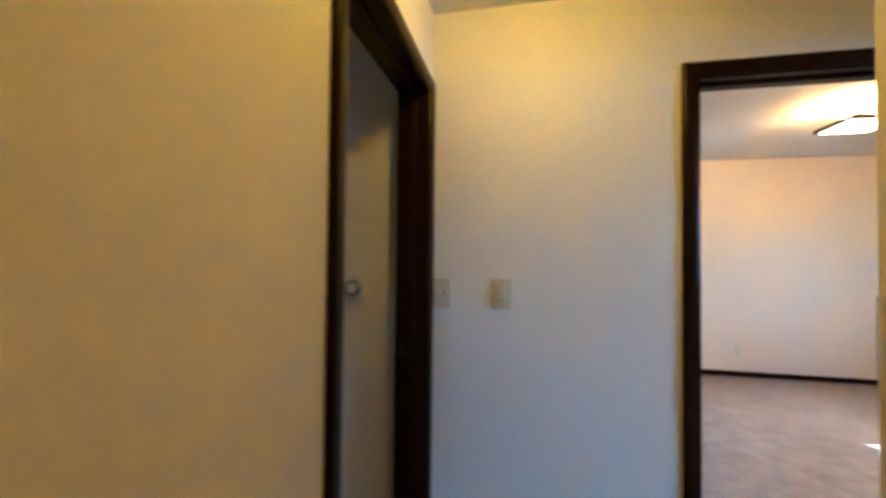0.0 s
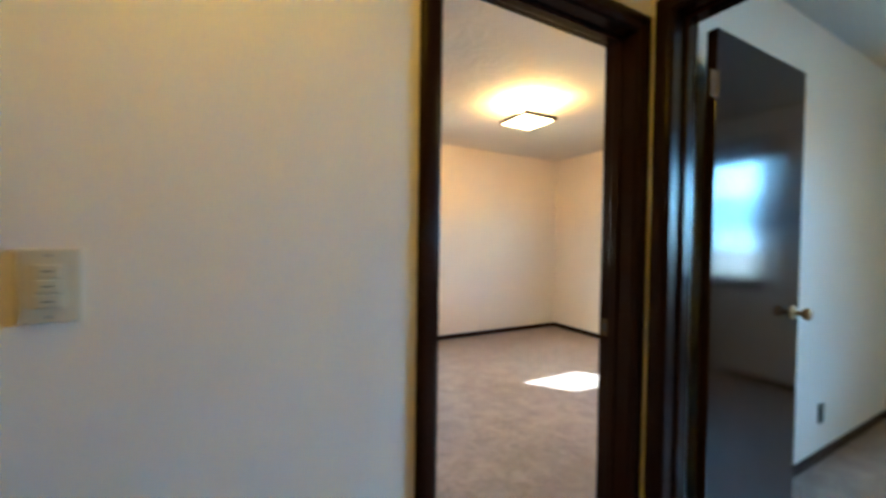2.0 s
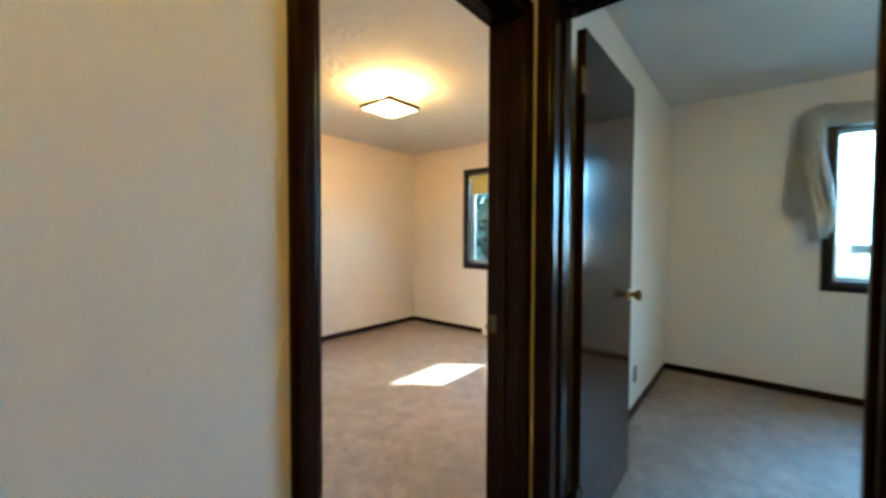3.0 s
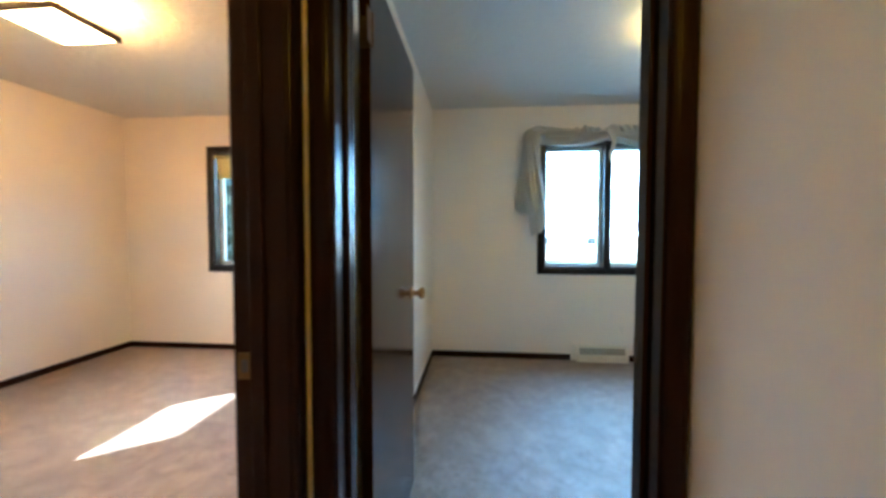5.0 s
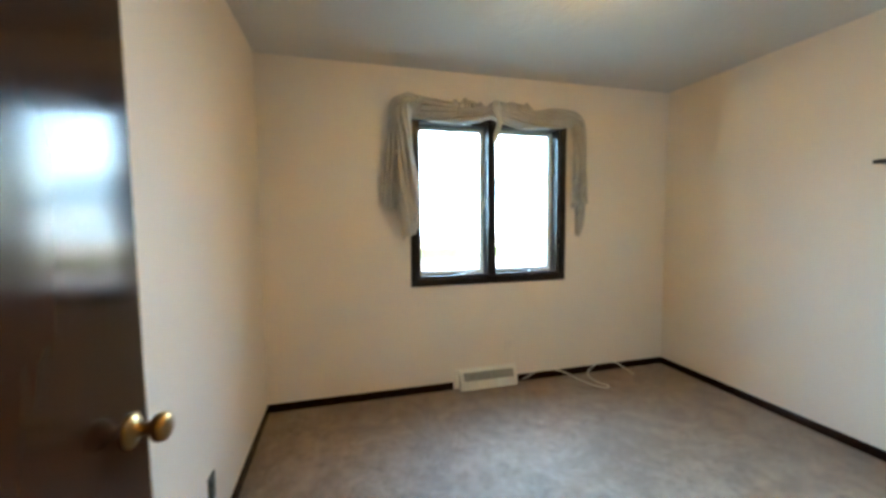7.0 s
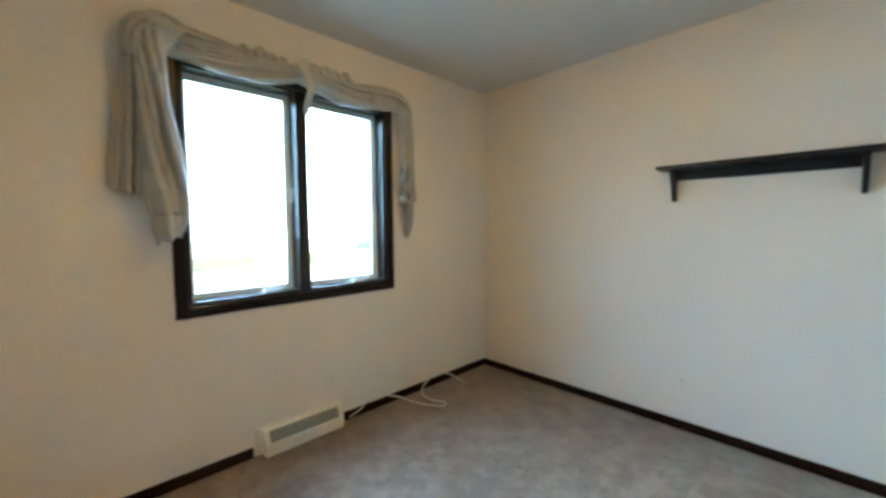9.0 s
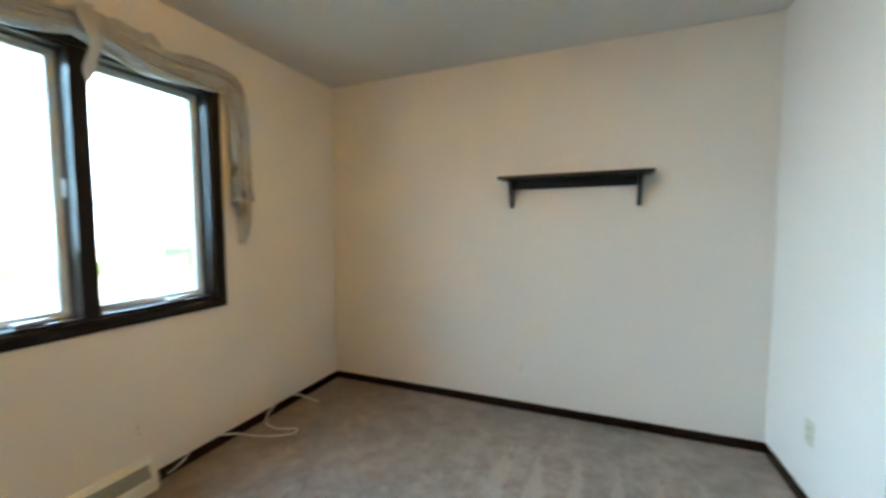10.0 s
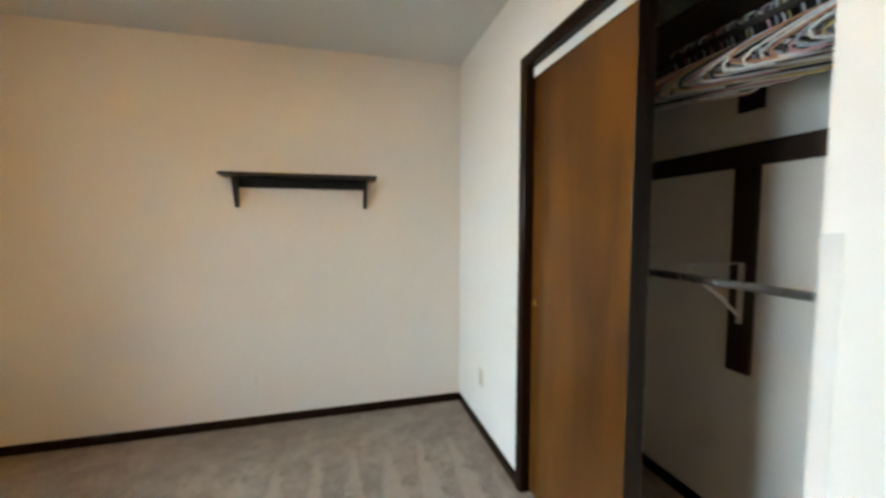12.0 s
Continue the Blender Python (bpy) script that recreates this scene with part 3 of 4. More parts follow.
def corner_guard(x, y, sx, sy, top, label):
    """An angle of clear plastic over an outer wall corner; sx, sy point away from the wall's mass."""
    root = thing("corner_guard", (x, y, 0), label, "corner guard")
    t, w = 0.0025, 0.024
    part("guard_leg", one(*sorted((sx * t, -sx * w)), *sorted((0.0006 * sy, sy * t)), 0.0, top, bevel=0.0006), GUARD, root)
    part("guard_leg", one(*sorted((0.0006 * sx, sx * t)), *sorted((0.0, -sy * w)), 0.0, top, bevel=0.0006), GUARD, root)


corner_guard(NOOK_W, NOOK_S, -1, 1, 1.252, "clear plastic corner guard on the hall corner")
corner_guard(PIER_E, PIER_S, 1, -1, 1.305, "clear plastic corner guard on the bedroom wall corner")

# ---- windows ----


def casement_window(name, axis, face, out, back, u0, u1, z0, z1, sashes, label, vertical=True, crank=True):
    """Cased window: u0..u1, z0..z1 is the opening in the wall, face its room side, back its outer side. out points into the room."""
    P = along(axis)
    root = thing(name, (0, 0, 0), label, "window", "", "structure")

    def slab(ua, ub, na, nb, za, zb, bevel=0.002):
        a, b = P(ua, na, 0), P(ub, nb, 0)
        return one(min(a.x, b.x), max(a.x, b.x), min(a.y, b.y), max(a.y, b.y), za, zb, bevel=bevel)

    casing_round(root, P, u0, u1, z1, face, out, z0, mat=EBONY)
    j = 0.018
    part("frame_jamb", slab(u0, u0 + j, face, back, z0, z1), EBONY, root)
    part("frame_jamb", slab(u1 - j, u1, face, back, z0, z1), EBONY, root)
    part("frame_head", slab(u0 + j, u1 - j, face, back, z1 - j, z1), EBONY, root)
    part("window_sill", slab(u0 + j, u1 - j, face, back, z0, z0 + j), EBONY, root)
    inner_u, inner_z = (u0 + j, u1 - j), (z0 + j, z1 - j)
    depth = face - out * 0.10
    half = 0.034
    if vertical:
        mid = (u0 + u1) / 2
        part("mullion", slab(mid - half, mid + half, face + out * 0.004, depth - out * 0.05, *inner_z), EBONY, root)
        cells = [(inner_u[0], mid - half, *inner_z), (mid + half, inner_u[1], *inner_z)]
    else:
        bar = sashes
        part("mullion", slab(*inner_u, face + out * 0.004, depth - out * 0.05, bar - 0.03, bar + 0.03), EBONY, root)
        cells = [(*inner_u, inner_z[0], bar - 0.03), (*inner_u, bar + 0.03, inner_z[1])]
    for a, b, lo, hi in cells:
        w = 0.030
        sash = part("sash", slab(a, a + w, depth, depth - out * 0.04, lo, hi), SASH, root, "grey metal sash")
        part("sash_stile", slab(b - w, b, depth, depth - out * 0.04, lo, hi), SASH, sash)
        part("sash_rail", slab(a + w, b - w, depth, depth - out * 0.04, lo, lo + w), SASH, sash)
        part("sash_rail", slab(a + w, b - w, depth, depth - out * 0.04, hi - w, hi), SASH, sash)
        bead = 0.009
        for ua, ub, za, zb in ((a, a + bead, lo, hi), (b - bead, b, lo, hi), (a + bead, b - bead, lo, lo + bead), (a + bead, b - bead, hi - bead, hi)):
            part("stop_bead", slab(ua, ub, depth + out * 0.012, depth, za, zb), SASH, sash)
        pane = part("pane", slab(a + w - 0.004, b - w + 0.004, depth - out * 0.018, depth - out * 0.022, lo + w - 0.004, hi - w + 0.004, 0.0), GLASS, root, "clear window glass")
        pane.visible_shadow = False
        if crank:
            m = (a + b) / 2 - 0.08 if a < (u0 + u1) / 2 else (a + b) / 2 - 0.12
            c = part("crank_base", slab(m - 0.045, m + 0.045, depth + out * 0.075, depth + out * 0.03, lo, lo + 0.016, 0.004), WHITE_METAL, root, "white crank operator")
            part("crank_handle", slab(m - 0.06, m + 0.035, depth + out * 0.088, depth + out * 0.074, lo + 0.012, lo + 0.022, 0.003), WHITE_METAL, c)
            part("sash_lock", slab(b - 0.006 if a < (u0 + u1) / 2 else a - 0.004, b + 0.004 if a < (u0 + u1) / 2 else a + 0.006, depth + out * 0.04, depth + out * 0.015, (lo + hi) / 2 - 0.05, (lo + hi) / 2 + 0.03, 0.003), SASH, root)
    return root


casement_window("window_1", "x", BED_E, -1, OUT, -0.527, 0.667, 0.89, 2.075, 2, "dark-stained double casement window, shut, very bright outside")
casement_window("window_2", "x", ROOM_E, -1, OUT, 2.865, 4.058, 0.88, 2.07, 2, "dark-stained double casement window with a part-drawn shade")
casement_window("window_3", "y", ROOM_N, -1, ROOM_N + 0.2, 0.78, 1.63, 1.08, 1.86, 1.505, "dark-stained window of stacked panes, sunlit", vertical=False, crank=False)

# unseen window, added to let daylight onto the thermostat wall
casement_window("window_4", "y", LIV_S, 1, LIV_S - 0.12, -3.9, -3.2, 1.0, 1.75, 2, "unseen small dark-stained casement window added to light the living room", crank=False)

shade = thing("roller_shade", (ROOM_E + 0.03, 3.46, 2.04), "yellow-cream roller shade drawn down over the window top", "roller shade")
part("roller", rod(bmesh.new(), (0, -0.57, -0.02), (0, 0.57, -0.02), 0.018), SHADE, shade, smooth=True)
part("cloth", one(0.004, 0.006, -0.56, 0.56, -0.225, -0.02), SHADE, shade)
part("hem_bar", one(0.000, 0.010, -0.56, 0.56, -0.24, -0.222, bevel=0.002), SHADE, shade)

# ---- swag valance over the bedroom window ----


def thicken(bm, g, thick):
    """Gives a grid of points a second side and a rim."""
    bm.normal_update()
    nu, nv = len(g) - 1, len(g[0]) - 1
    h = [[bm.verts.new(v.co - v.normal * thick) for v in row] for row in g]
    for i in range(nu):
        for k in range(nv):
            bm.faces.new((h[i][k], h[i][k + 1], h[i + 1][k + 1], h[i + 1][k]))
    rim = [(i, 0) for i in range(nu)] + [(nu, k) for k in range(nv)] + [(i, nv) for i in range(nu, 0, -1)] + [(0, k) for k in range(nv, 0, -1)]
    for (a, c), (d, e) in zip(rim, rim[1:] + rim[:1]):
        bm.faces.new((g[a][c], g[d][e], h[d][e], h[a][c]))


def cloth(fn, nu, nv, thick=0.0025):
    """A sheet of cloth from fn(u, v), thickened."""
    bm = bmesh.new()
    g = [[bm.verts.new(fn(i / nu, k / nv)) for k in range(nv + 1)] for i in range(nu + 1)]
    for i in range(nu):
        for k in range(nv):
            bm.faces.new((g[i][k], g[i + 1][k], g[i + 1][k + 1], g[i][k + 1]))
    thicken(bm, g, thick)
    return bm


def ripple(u, v, seed, freq):
    return noise.noise(Vector((u * freq, v * 3.0, seed)))


swag = thing("swag_valance", (BED_E, 0.07, 2.20), "grey satin scarf valance swagged over a dark rod, tails hanging", "valance")
part("curtain_rod", rod(bmesh.new(), (-0.036, -0.74, -0.045), (-0.036, 0.74, -0.045), 0.008, 12), BRONZE, swag, "dark thin curtain rod", smooth=True)
for yy in (-0.74, 0.74):
    part("rod_bracket", one(-0.04, 0.0, yy - 0.008, yy + 0.008, -0.06, -0.03, bevel=0.002), BRONZE, swag)


def scarf(points, widths, folds, seed, base, relief=0.022, hem=0.0, twist=0.0, zig=0.010):
    """A gathered length of cloth along points in the wall's plane (y, z), its pinched folds running lengthwise, turned by twist along the way."""
    run = smooth_path([(0.0, y, z) for y, z in points], 14)
    n = len(run) - 1
    acr = []
    for i in range(n + 1):
        t = (run[min(i + 1, n)] - run[max(i - 1, 0)]).normalized()
        acr.append(Vector((0, -t.z, t.y)))
    spans = smooth_path([(w, 0, 0) for w in widths], 20)

    def fn(u, v):
        i = min(n, int(round(u * n)))
        w = spans[min(len(spans) - 1, int(u * (len(spans) - 1)))].x
        s = v - 0.5
        warp = s + 0.12 * noise.noise(Vector((u * 4.0, v * 1.8, seed))) + twist * (u - 0.5)
        phase = 2 * math.pi * (folds * warp + 0.7 * noise.noise(Vector((u * 1.8, 0.0, seed + 7))))
        # narrow valleys between rounded rolls of uneven size
        size = 0.65 + 0.6 * noise.noise(Vector((folds * warp * 0.8, u * 1.6, seed + 4)))
        wave = (1 - 2 * (1 - abs(math.sin(phase / 2))) ** 1.6) * size + 0.22 * math.sin(2.3 * phase + 4 * u + seed)
        wide = w * (1 + 0.12 * noise.noise(Vector((u * 7.0, v * 2.0, seed + 2))))
        p = run[i] + acr[i] * (s * wide) + Vector((0, 0, 0.004 * noise.noise(Vector((u * 9, v * 3, seed)))))
        round_off = 0.038 * math.sqrt(max(0.0, 1 - (2 * s) ** 2))
        p.z += (max(0.0, u - 0.72) / 0.28) ** 4 * (zig * (2 * abs((folds * 1.3 * v + seed) % 1 - 0.5) - 0.5) * 2 + hem * s)
        p.x = min(-0.010, base - round_off - relief * wave * (0.45 + 0.55 * math.cos(math.pi * s)) - 0.006 * noise.noise(Vector((u * 10, v * 4, seed + 11))))
        return p
    return fn


# the long middle swags, each ending in a short outer tail
part("swag", cloth(scarf([(0.03, -0.050), (0.20, -0.072), (0.40, -0.070), (0.58, -0.050), (0.68, -0.055), (0.73, -0.105), (0.755, -0.22), (0.785, -0.45), (0.815, -0.765)],
                         (0.09, 0.15, 0.165, 0.15, 0.13, 0.115, 0.11), 3.2, 1.0, -0.035, 0.030, hem=0.04, twist=1.0), 120, 64), FABRIC, swag, smooth=True)
part("swag", cloth(scarf([(0.05, -0.050), (-0.12, -0.075), (-0.34, -0.085), (-0.54, -0.062), (-0.66, -0.058), (-0.725, -0.10), (-0.752, -0.22), (-0.760, -0.45), (-0.775, -0.70)],
                         (0.09, 0.14, 0.155, 0.14, 0.12, 0.10, 0.11), 3.0, 5.0, -0.035, 0.028, hem=0.10, twist=-0.9), 120, 64), FABRIC, swag, smooth=True)


def ruffle(y0, y1, lumps, seed):
    """Bunched cloth standing up behind the swag's upper edge."""
    def fn(u, v):
        y = y0 + (y1 - y0) * u
        bunch = max(0.0, 0.45 + 0.9 * noise.noise(Vector((u * lumps * 1.7, 0.3, seed)))) * min(1.0, 8 * u, 8 * (1 - u))
        z = -0.06 + v * (0.072 + 0.036 * bunch + 0.010 * noise.noise(Vector((u * 14, v, seed))))
        x = -0.045 - 0.028 * math.sin(math.pi * v) + 0.014 * math.sin(2 * math.pi * u * lumps * 1.5 + 3 * v)
        return (min(x, -0.008), y, z)
    return fn


part("gathered_heading", cloth(ruffle(0.33, 0.10, 3, 0.4), 60, 12, 0.008), FABRIC, swag, smooth=True)
part("gathered_heading", cloth(ruffle(0.05, -0.32, 4, 1.9), 70, 12, 0.008), FABRIC, swag, smooth=True)


def tail_sheet(y0, w0, y1, w1, top, low, slant, seed, folds, depth, x0):
    """A hanging tail: width w0 about y0 at its head, w1 about y1 at its foot, with a slanting hem."""
    def fn(u, v):
        s = u - 0.5
        y = (y0 + (y1 - y0) * v) + s * (w0 + (w1 - w0) * v) + 0.012 * math.sin(7 * v + seed)
        end = low + slant * s + 0.02 * math.sin(2 * math.pi * folds * u + seed)
        z = top + (end - top) * v
        x = x0 - depth * (0.5 + 0.5 * math.sin(2 * math.pi * folds * u + seed + 1.3 * v)) * (0.5 + 0.5 * v) - 0.02 * math.sin(math.pi * v) + 0.008 * ripple(u, v * 2, seed, 5)
        if v < 0.12:
            x -= 0.04 * (1 - v / 0.12) ** 2
        return (min(x, -0.012), y, z)
    return fn


part("tail", cloth(scarf([(0.60, -0.035), (0.675, -0.045), (0.708, -0.12), (0.712, -0.3), (0.694, -0.6), (0.672, -0.80), (0.678, -0.975)], (0.10, 0.14, 0.12, 0.12, 0.16, 0.16, 0.09), 1.6, 2.4, -0.090, 0.036, -0.04, 0.5), 96, 64), FABRIC, swag, "long grey satin tail", smooth=True)
part("knot", cloth(scarf([(0.585, -0.085), (0.63, -0.04), (0.70, -0.03), (0.755, -0.075), (0.775, -0.19)], (0.05, 0.10, 0.11, 0.10, 0.06), 3.0, 6.2, -0.075, 0.020), 60, 48), FABRIC, swag, "bunched turn of cloth over the rod's end", smooth=True)
part("tail", cloth(scarf([(-0.66, -0.06), (-0.735, -0.12), (-0.748, -0.4), (-0.742, -0.82)], (0.08, 0.11, 0.115, 0.12), 2.6, 8.1, -0.040, 0.022, 0.14, 0.3, 0.028), 72, 56), FABRIC, swag, "short trailing tail", smooth=True)
part("tail", cloth(scarf([(-0.70, -0.06), (-0.77, -0.16), (-0.780, -0.5), (-0.782, -0.80), (-0.772, -0.965)], (0.06, 0.07, 0.075, 0.090, 0.055), 2.2, 3.3, -0.014, 0.014, -0.10, 0.4, 0.024), 72, 48), FABRIC, swag, "short trailing tail", smooth=True)
part("knot_tail", cloth(tail_sheet(0.02, 0.05, 0.012, 0.035, 0.0, -0.30, 0.0, 1.2, 1.0, 0.015, -0.12), 12, 24), FABRIC, swag, "small tail hanging from the middle knot", smooth=True)

# ---- baseboard registers ----


def register(x, y, length, label):
    root = thing("floor_register", (x, y, 0), label, "heating register", "baseboard registers")
    h = length / 2
    part("back_flange", one(-0.014, 0, -h - 0.022, h + 0.03, 0.03, 0.158, bevel=0.004), VENT, root)
    b = bmesh.new()
    prof = [(-0.012, 0.004), (-0.072, 0.004), (-0.072, 0.066), (-0.034, 0.140), (-0.012, 0.150)]
    ends = [[b.verts.new((px, yy, pz)) for px, pz in prof] for yy in (-h, h)]
    for k in range(len(prof)):
        b.faces.new((ends[0][k], ends[0][(k + 1) % 5], ends[1][(k + 1) % 5], ends[1][k]))
    b.faces.new(ends[0])
    b.faces.new(ends[1])
    bmesh.ops.bevel(b, geom=b.edges[:], offset=0.003, segments=2, affect="EDGES", profile=0.5)
    part("housing", b, VENT, root)
    slope = Vector((0.038, 0, 0.074)).normalized()
    face = Vector((-0.0700, 0, 0.070))
    out = Vector((-slope.z, 0, slope.x))
    g = bmesh.new()
    q = [face + slope * a + out * 0.0012 + Vector((0, yy, 0)) for yy, a in ((-h + 0.03, 0.008), (h - 0.03, 0.008), (h - 0.03, 0.072), (-h + 0.03, 0.072))]
    low = [v - out * 0.003 for v in q]
    qa, qb = [g.verts.new(v) for v in q], [g.verts.new(v) for v in low]
    g.faces.new(qa)
    g.faces.new(qb)
    for k in range(4):
        g.faces.new((qa[k], qa[(k + 1) % 4], qb[(k + 1) % 4], qb[k]))
    grille = part("grille", g, GRILLE, root, "grey louvred grille")
    for k in range(9):
        c = face + slope * (0.011 + 0.0070 * k) + out * 0.002
        part("louvre", tube(bmesh.new(), [c + Vector((0, -h + 0.032, 0)), c + Vector((0, h - 0.032, 0))], 0.0016, 5), LOUVRE, grille)
    return root


register(BED_E, 0.115, 0.48, "cream enamel baseboard register under the window, scuffed")
register(ROOM_E, 3.61, 0.30, "cream enamel baseboard register in the far room")

# ---- cable on the carpet ----


cable = thing("loose_cable", (4.0, -0.6, 0.0), "white coaxial cable looped on the carpet by the wall", "cable")
CABLE_RUN = [(0.09, 0.12, 0.075), (0.03, 0.03, 0.05), (-0.06, -0.04, 0.018), (-0.17, -0.11, 0.008), (-0.23, -0.165, 0.008), (-0.20, -0.205, 0.010), (-0.10, -0.155, 0.014), (0.0, -0.16, 0.03),
             (0.055, -0.24, 0.06), (0.07, -0.36, 0.095), (0.04, -0.46, 0.085), (-0.02, -0.52, 0.045), (-0.08, -0.555, 0.012)]
part("sheath", tube(bmesh.new(), smooth_path(CABLE_RUN), 0.005, 8), CABLE, cable, smooth=True)
part("connector", rod(bmesh.new(), (-0.08, -0.555, 0.012), (-0.10, -0.565, 0.009), 0.005, 10), STEEL, cable, "metal plug")
stub = thing("cable_stub", (BED_E - 0.01, -0.20, 0.0), "short dark cable end beside the register", "cable")
part("sheath", tube(bmesh.new(), smooth_path([(-0.005, 0.0, 0.02), (-0.04, -0.02, 0.05), (-0.045, -0.07, 0.075), (-0.012, -0.10, 0.07)]), 0.004, 8), SASH, stub, smooth=True)

# ---- wall shelf ----
shelf = thing("wall_shelf", (2.19, BED_S, 1.42), "black painted wooden wall shelf on two brackets", "shelf")
part("shelf_board", one(-0.462, 0.462, 0.0, 0.152, 0.186, 0.206, bevel=0.006), BLACK, shelf)
part("back_rail", one(-0.40, 0.40, 0.0, 0.018, 0.125, 0.186, bevel=0.002), BLACK, shelf)
for xx in (-0.392, 0.392):
    b = bmesh.new()
    prof = [(0.0, 0.0), (0.020, 0.0), (0.028, 0.018), (0.040, 0.060), (0.056, 0.105), (0.074, 0.145), (0.088, 0.170), (0.088, 0.186), (0.0, 0.186)]
    ends = [[b.verts.new((xx + s, py, pz)) for py, pz in prof] for s in (-0.011, 0.011)]
    n = len(prof)
    for k in range(n):
        b.faces.new((ends[0][k], ends[0][(k + 1) % n], ends[1][(k + 1) % n], ends[1][k]))
    b.faces.new(ends[0])
    b.faces.new(ends[1])
    part("bracket", b, BLACK, shelf)

# ---- closet ----
cf = thing("closet_frame", (0, 0, 0), "dark-stained closet casing with a pale sliding-door track", "door frame", "", "structure")
PX = along("x")
for ua, ub in ((-0.585 - 0.019, -0.585), (0.62, 0.62 + 0.019)):
    part("jamb", one(1.02, BED_W, ua, ub, 0.0, 2.03), DARK, cf)
part("head_jamb", one(1.02, BED_W, -0.585 - 0.019, 0.62 + 0.019, 2.03, 2.049), DARK, cf)
casing_round(cf, PX, -0.585, 0.62, 2.03, BED_W, 1)
part("track_fascia", one(1.088, 1.092, -0.584, 0.619, 1.985, 2.029, bevel=0.001), WHITE_METAL, cf, "pale metal track fascia")
part("track", one(1.03, 1.088, -0.584, 0.619, 2.015, 2.029), WHITE_METAL, cf)


def sliding_door(x, y0, y1, label):
    root = thing("sliding_door", (x, y0, 0.012), label, "closet door", "closet doors", "structure")
    w = y1 - y0
    part("panel", one(-0.033, 0.0, 0.0, w, 0.0, 1.995, bevel=0.0015), VENEER, root)
    part("edge_band", one(-0.0335, 0.0005, w, w + 0.004, 0.0, 1.995), CLEAT, root, "dark scuffed edge band")
    part("finger_pull", turned(bmesh.new(), [(0.0, 0.014), (0.002, 0.014), (0.003, 0.010)], pose(0.0, 0.03, 0.935, 0, 90)), BRASS, root, "small round brass finger pull", smooth=True)
    return root


sliding_door(1.084, -0.583, 0.045, "amber-brown veneered sliding closet door, scuffed along its edge")
sliding_door(1.046, -0.583, 0.042, "dark shaded sliding closet door behind the front one")

cleat = thing("closet_cleats", (CLO_BACK, -0.13, 0.0), "dark wooden cleats screwed to the closet's back wall", "wood cleat")
part("rail", one(0.0, 0.019, CLO_S + 0.14, CLO_N + 0.12, 1.545, 1.635, bevel=0.002), CLEAT, cleat)
part("upright", one(0.0, 0.0185, -0.05, 0.045, 0.705, 1.545, bevel=0.002), CLEAT, cleat)
part("upright", one(0.0, 0.0185, -0.05, 0.045, 1.765, 2.012, bevel=0.002), CLEAT, cleat)


def shelf_bracket(y, z, label):
    root = thing("rod_bracket", (CLO_BACK + 0.019, y, z), label, "bracket", "closet rod brackets")
    part("leg", one(0.0, 0.004, -0.012, 0.012, -0.25, 0.0, bevel=0.001), WHITE_METAL, root)
    part("arm", one(0.0, 0.29, -0.010, 0.010, -0.004, 0.0, bevel=0.001), WHITE_METAL, root)
    part("brace", tube(bmesh.new(), [(0.004, 0, -0.22), (0.10, 0, -0.14), (0.262, 0, -0.035)], 0.007, 8), WHITE_METAL, root)
    part("hook", tube(bmesh.new(), smooth_path([(0.262, 0, -0.004), (0.272, 0, -0.045), (0.287, 0, -0.066), (0.306, 0, -0.058), (0.312, 0, -0.04)], 4), 0.0035, 6), WHITE_METAL, root)
    return root


shelf_bracket(-0.13, 1.16, "white metal shelf-and-rod bracket on the cleat")
RODX = CLO_BACK + 0.019 + 0.29
lower = thing("closet_rod", (RODX, 0.0, 1.112), "steel closet rod resting in a white bracket", "closet rod", "closet rods")
part("bar", rod(bmesh.new(), (0, CLO_S, 0), (0, 0.285, 0), 0.0145, 20), STEEL, lower, smooth=True)
# upper rod takes the dark bronze colour in place of shade under the shelf
upper = thing("closet_rod", (RODX, 0.0, 1.955), "closet rod full of hangers, coloured dark for the shade up there", "closet rod", "closet rods")
part("bar", rod(bmesh.new(), (0, CLO_S, 0), (0, CLO_N, 0), 0.0145, 20), BRONZE, upper, smooth=True)
top = thing("closet_shelf", (CLO_BACK, 0, 2.012), "dark wooden closet shelf above the rod", "shelf")
part("board", one(0.0, 0.46, CLO_S, CLO_N, 0.0, 0.019, bevel=0.002), CLEAT, top)


def hanger(mat, label):
    """A moulded hanger in its own plane x-z, its hook's inside at the origin."""
    root = thing("coat_hanger", (0, 0, 0), label, "hanger", "hangers in the closet")
    hook = [(0.018 * math.cos(a), 0, -0.003 + 0.018 * math.sin(a)) for a in (radians(d) for d in range(200, -61, -20))]
    hook = [(x, 0, z) for x, _, z in hook] + [(0.0, 0, -0.05), (0.0, 0, -0.068)]
    part("hook", tube(bmesh.new(), hook, 0.0028, 6), mat, root, smooth=True)
    body = [(0, 0, -0.066), (0.05, 0, -0.080), (0.13, 0, -0.118), (0.19, 0, -0.150), (0.208, 0, -0.168), (0.203, 0, -0.186), (0.18, 0, -0.192), (0.0, 0, -0.192),
            (-0.18, 0, -0.192), (-0.203, 0, -0.186), (-0.208, 0, -0.168), (-0.19, 0, -0.150), (-0.13, 0, -0.118), (-0.05, 0, -0.080)]
    part("body", tube(bmesh.new(), body, 0.0048, 6, closed=True), mat, root, smooth=True)
    return root


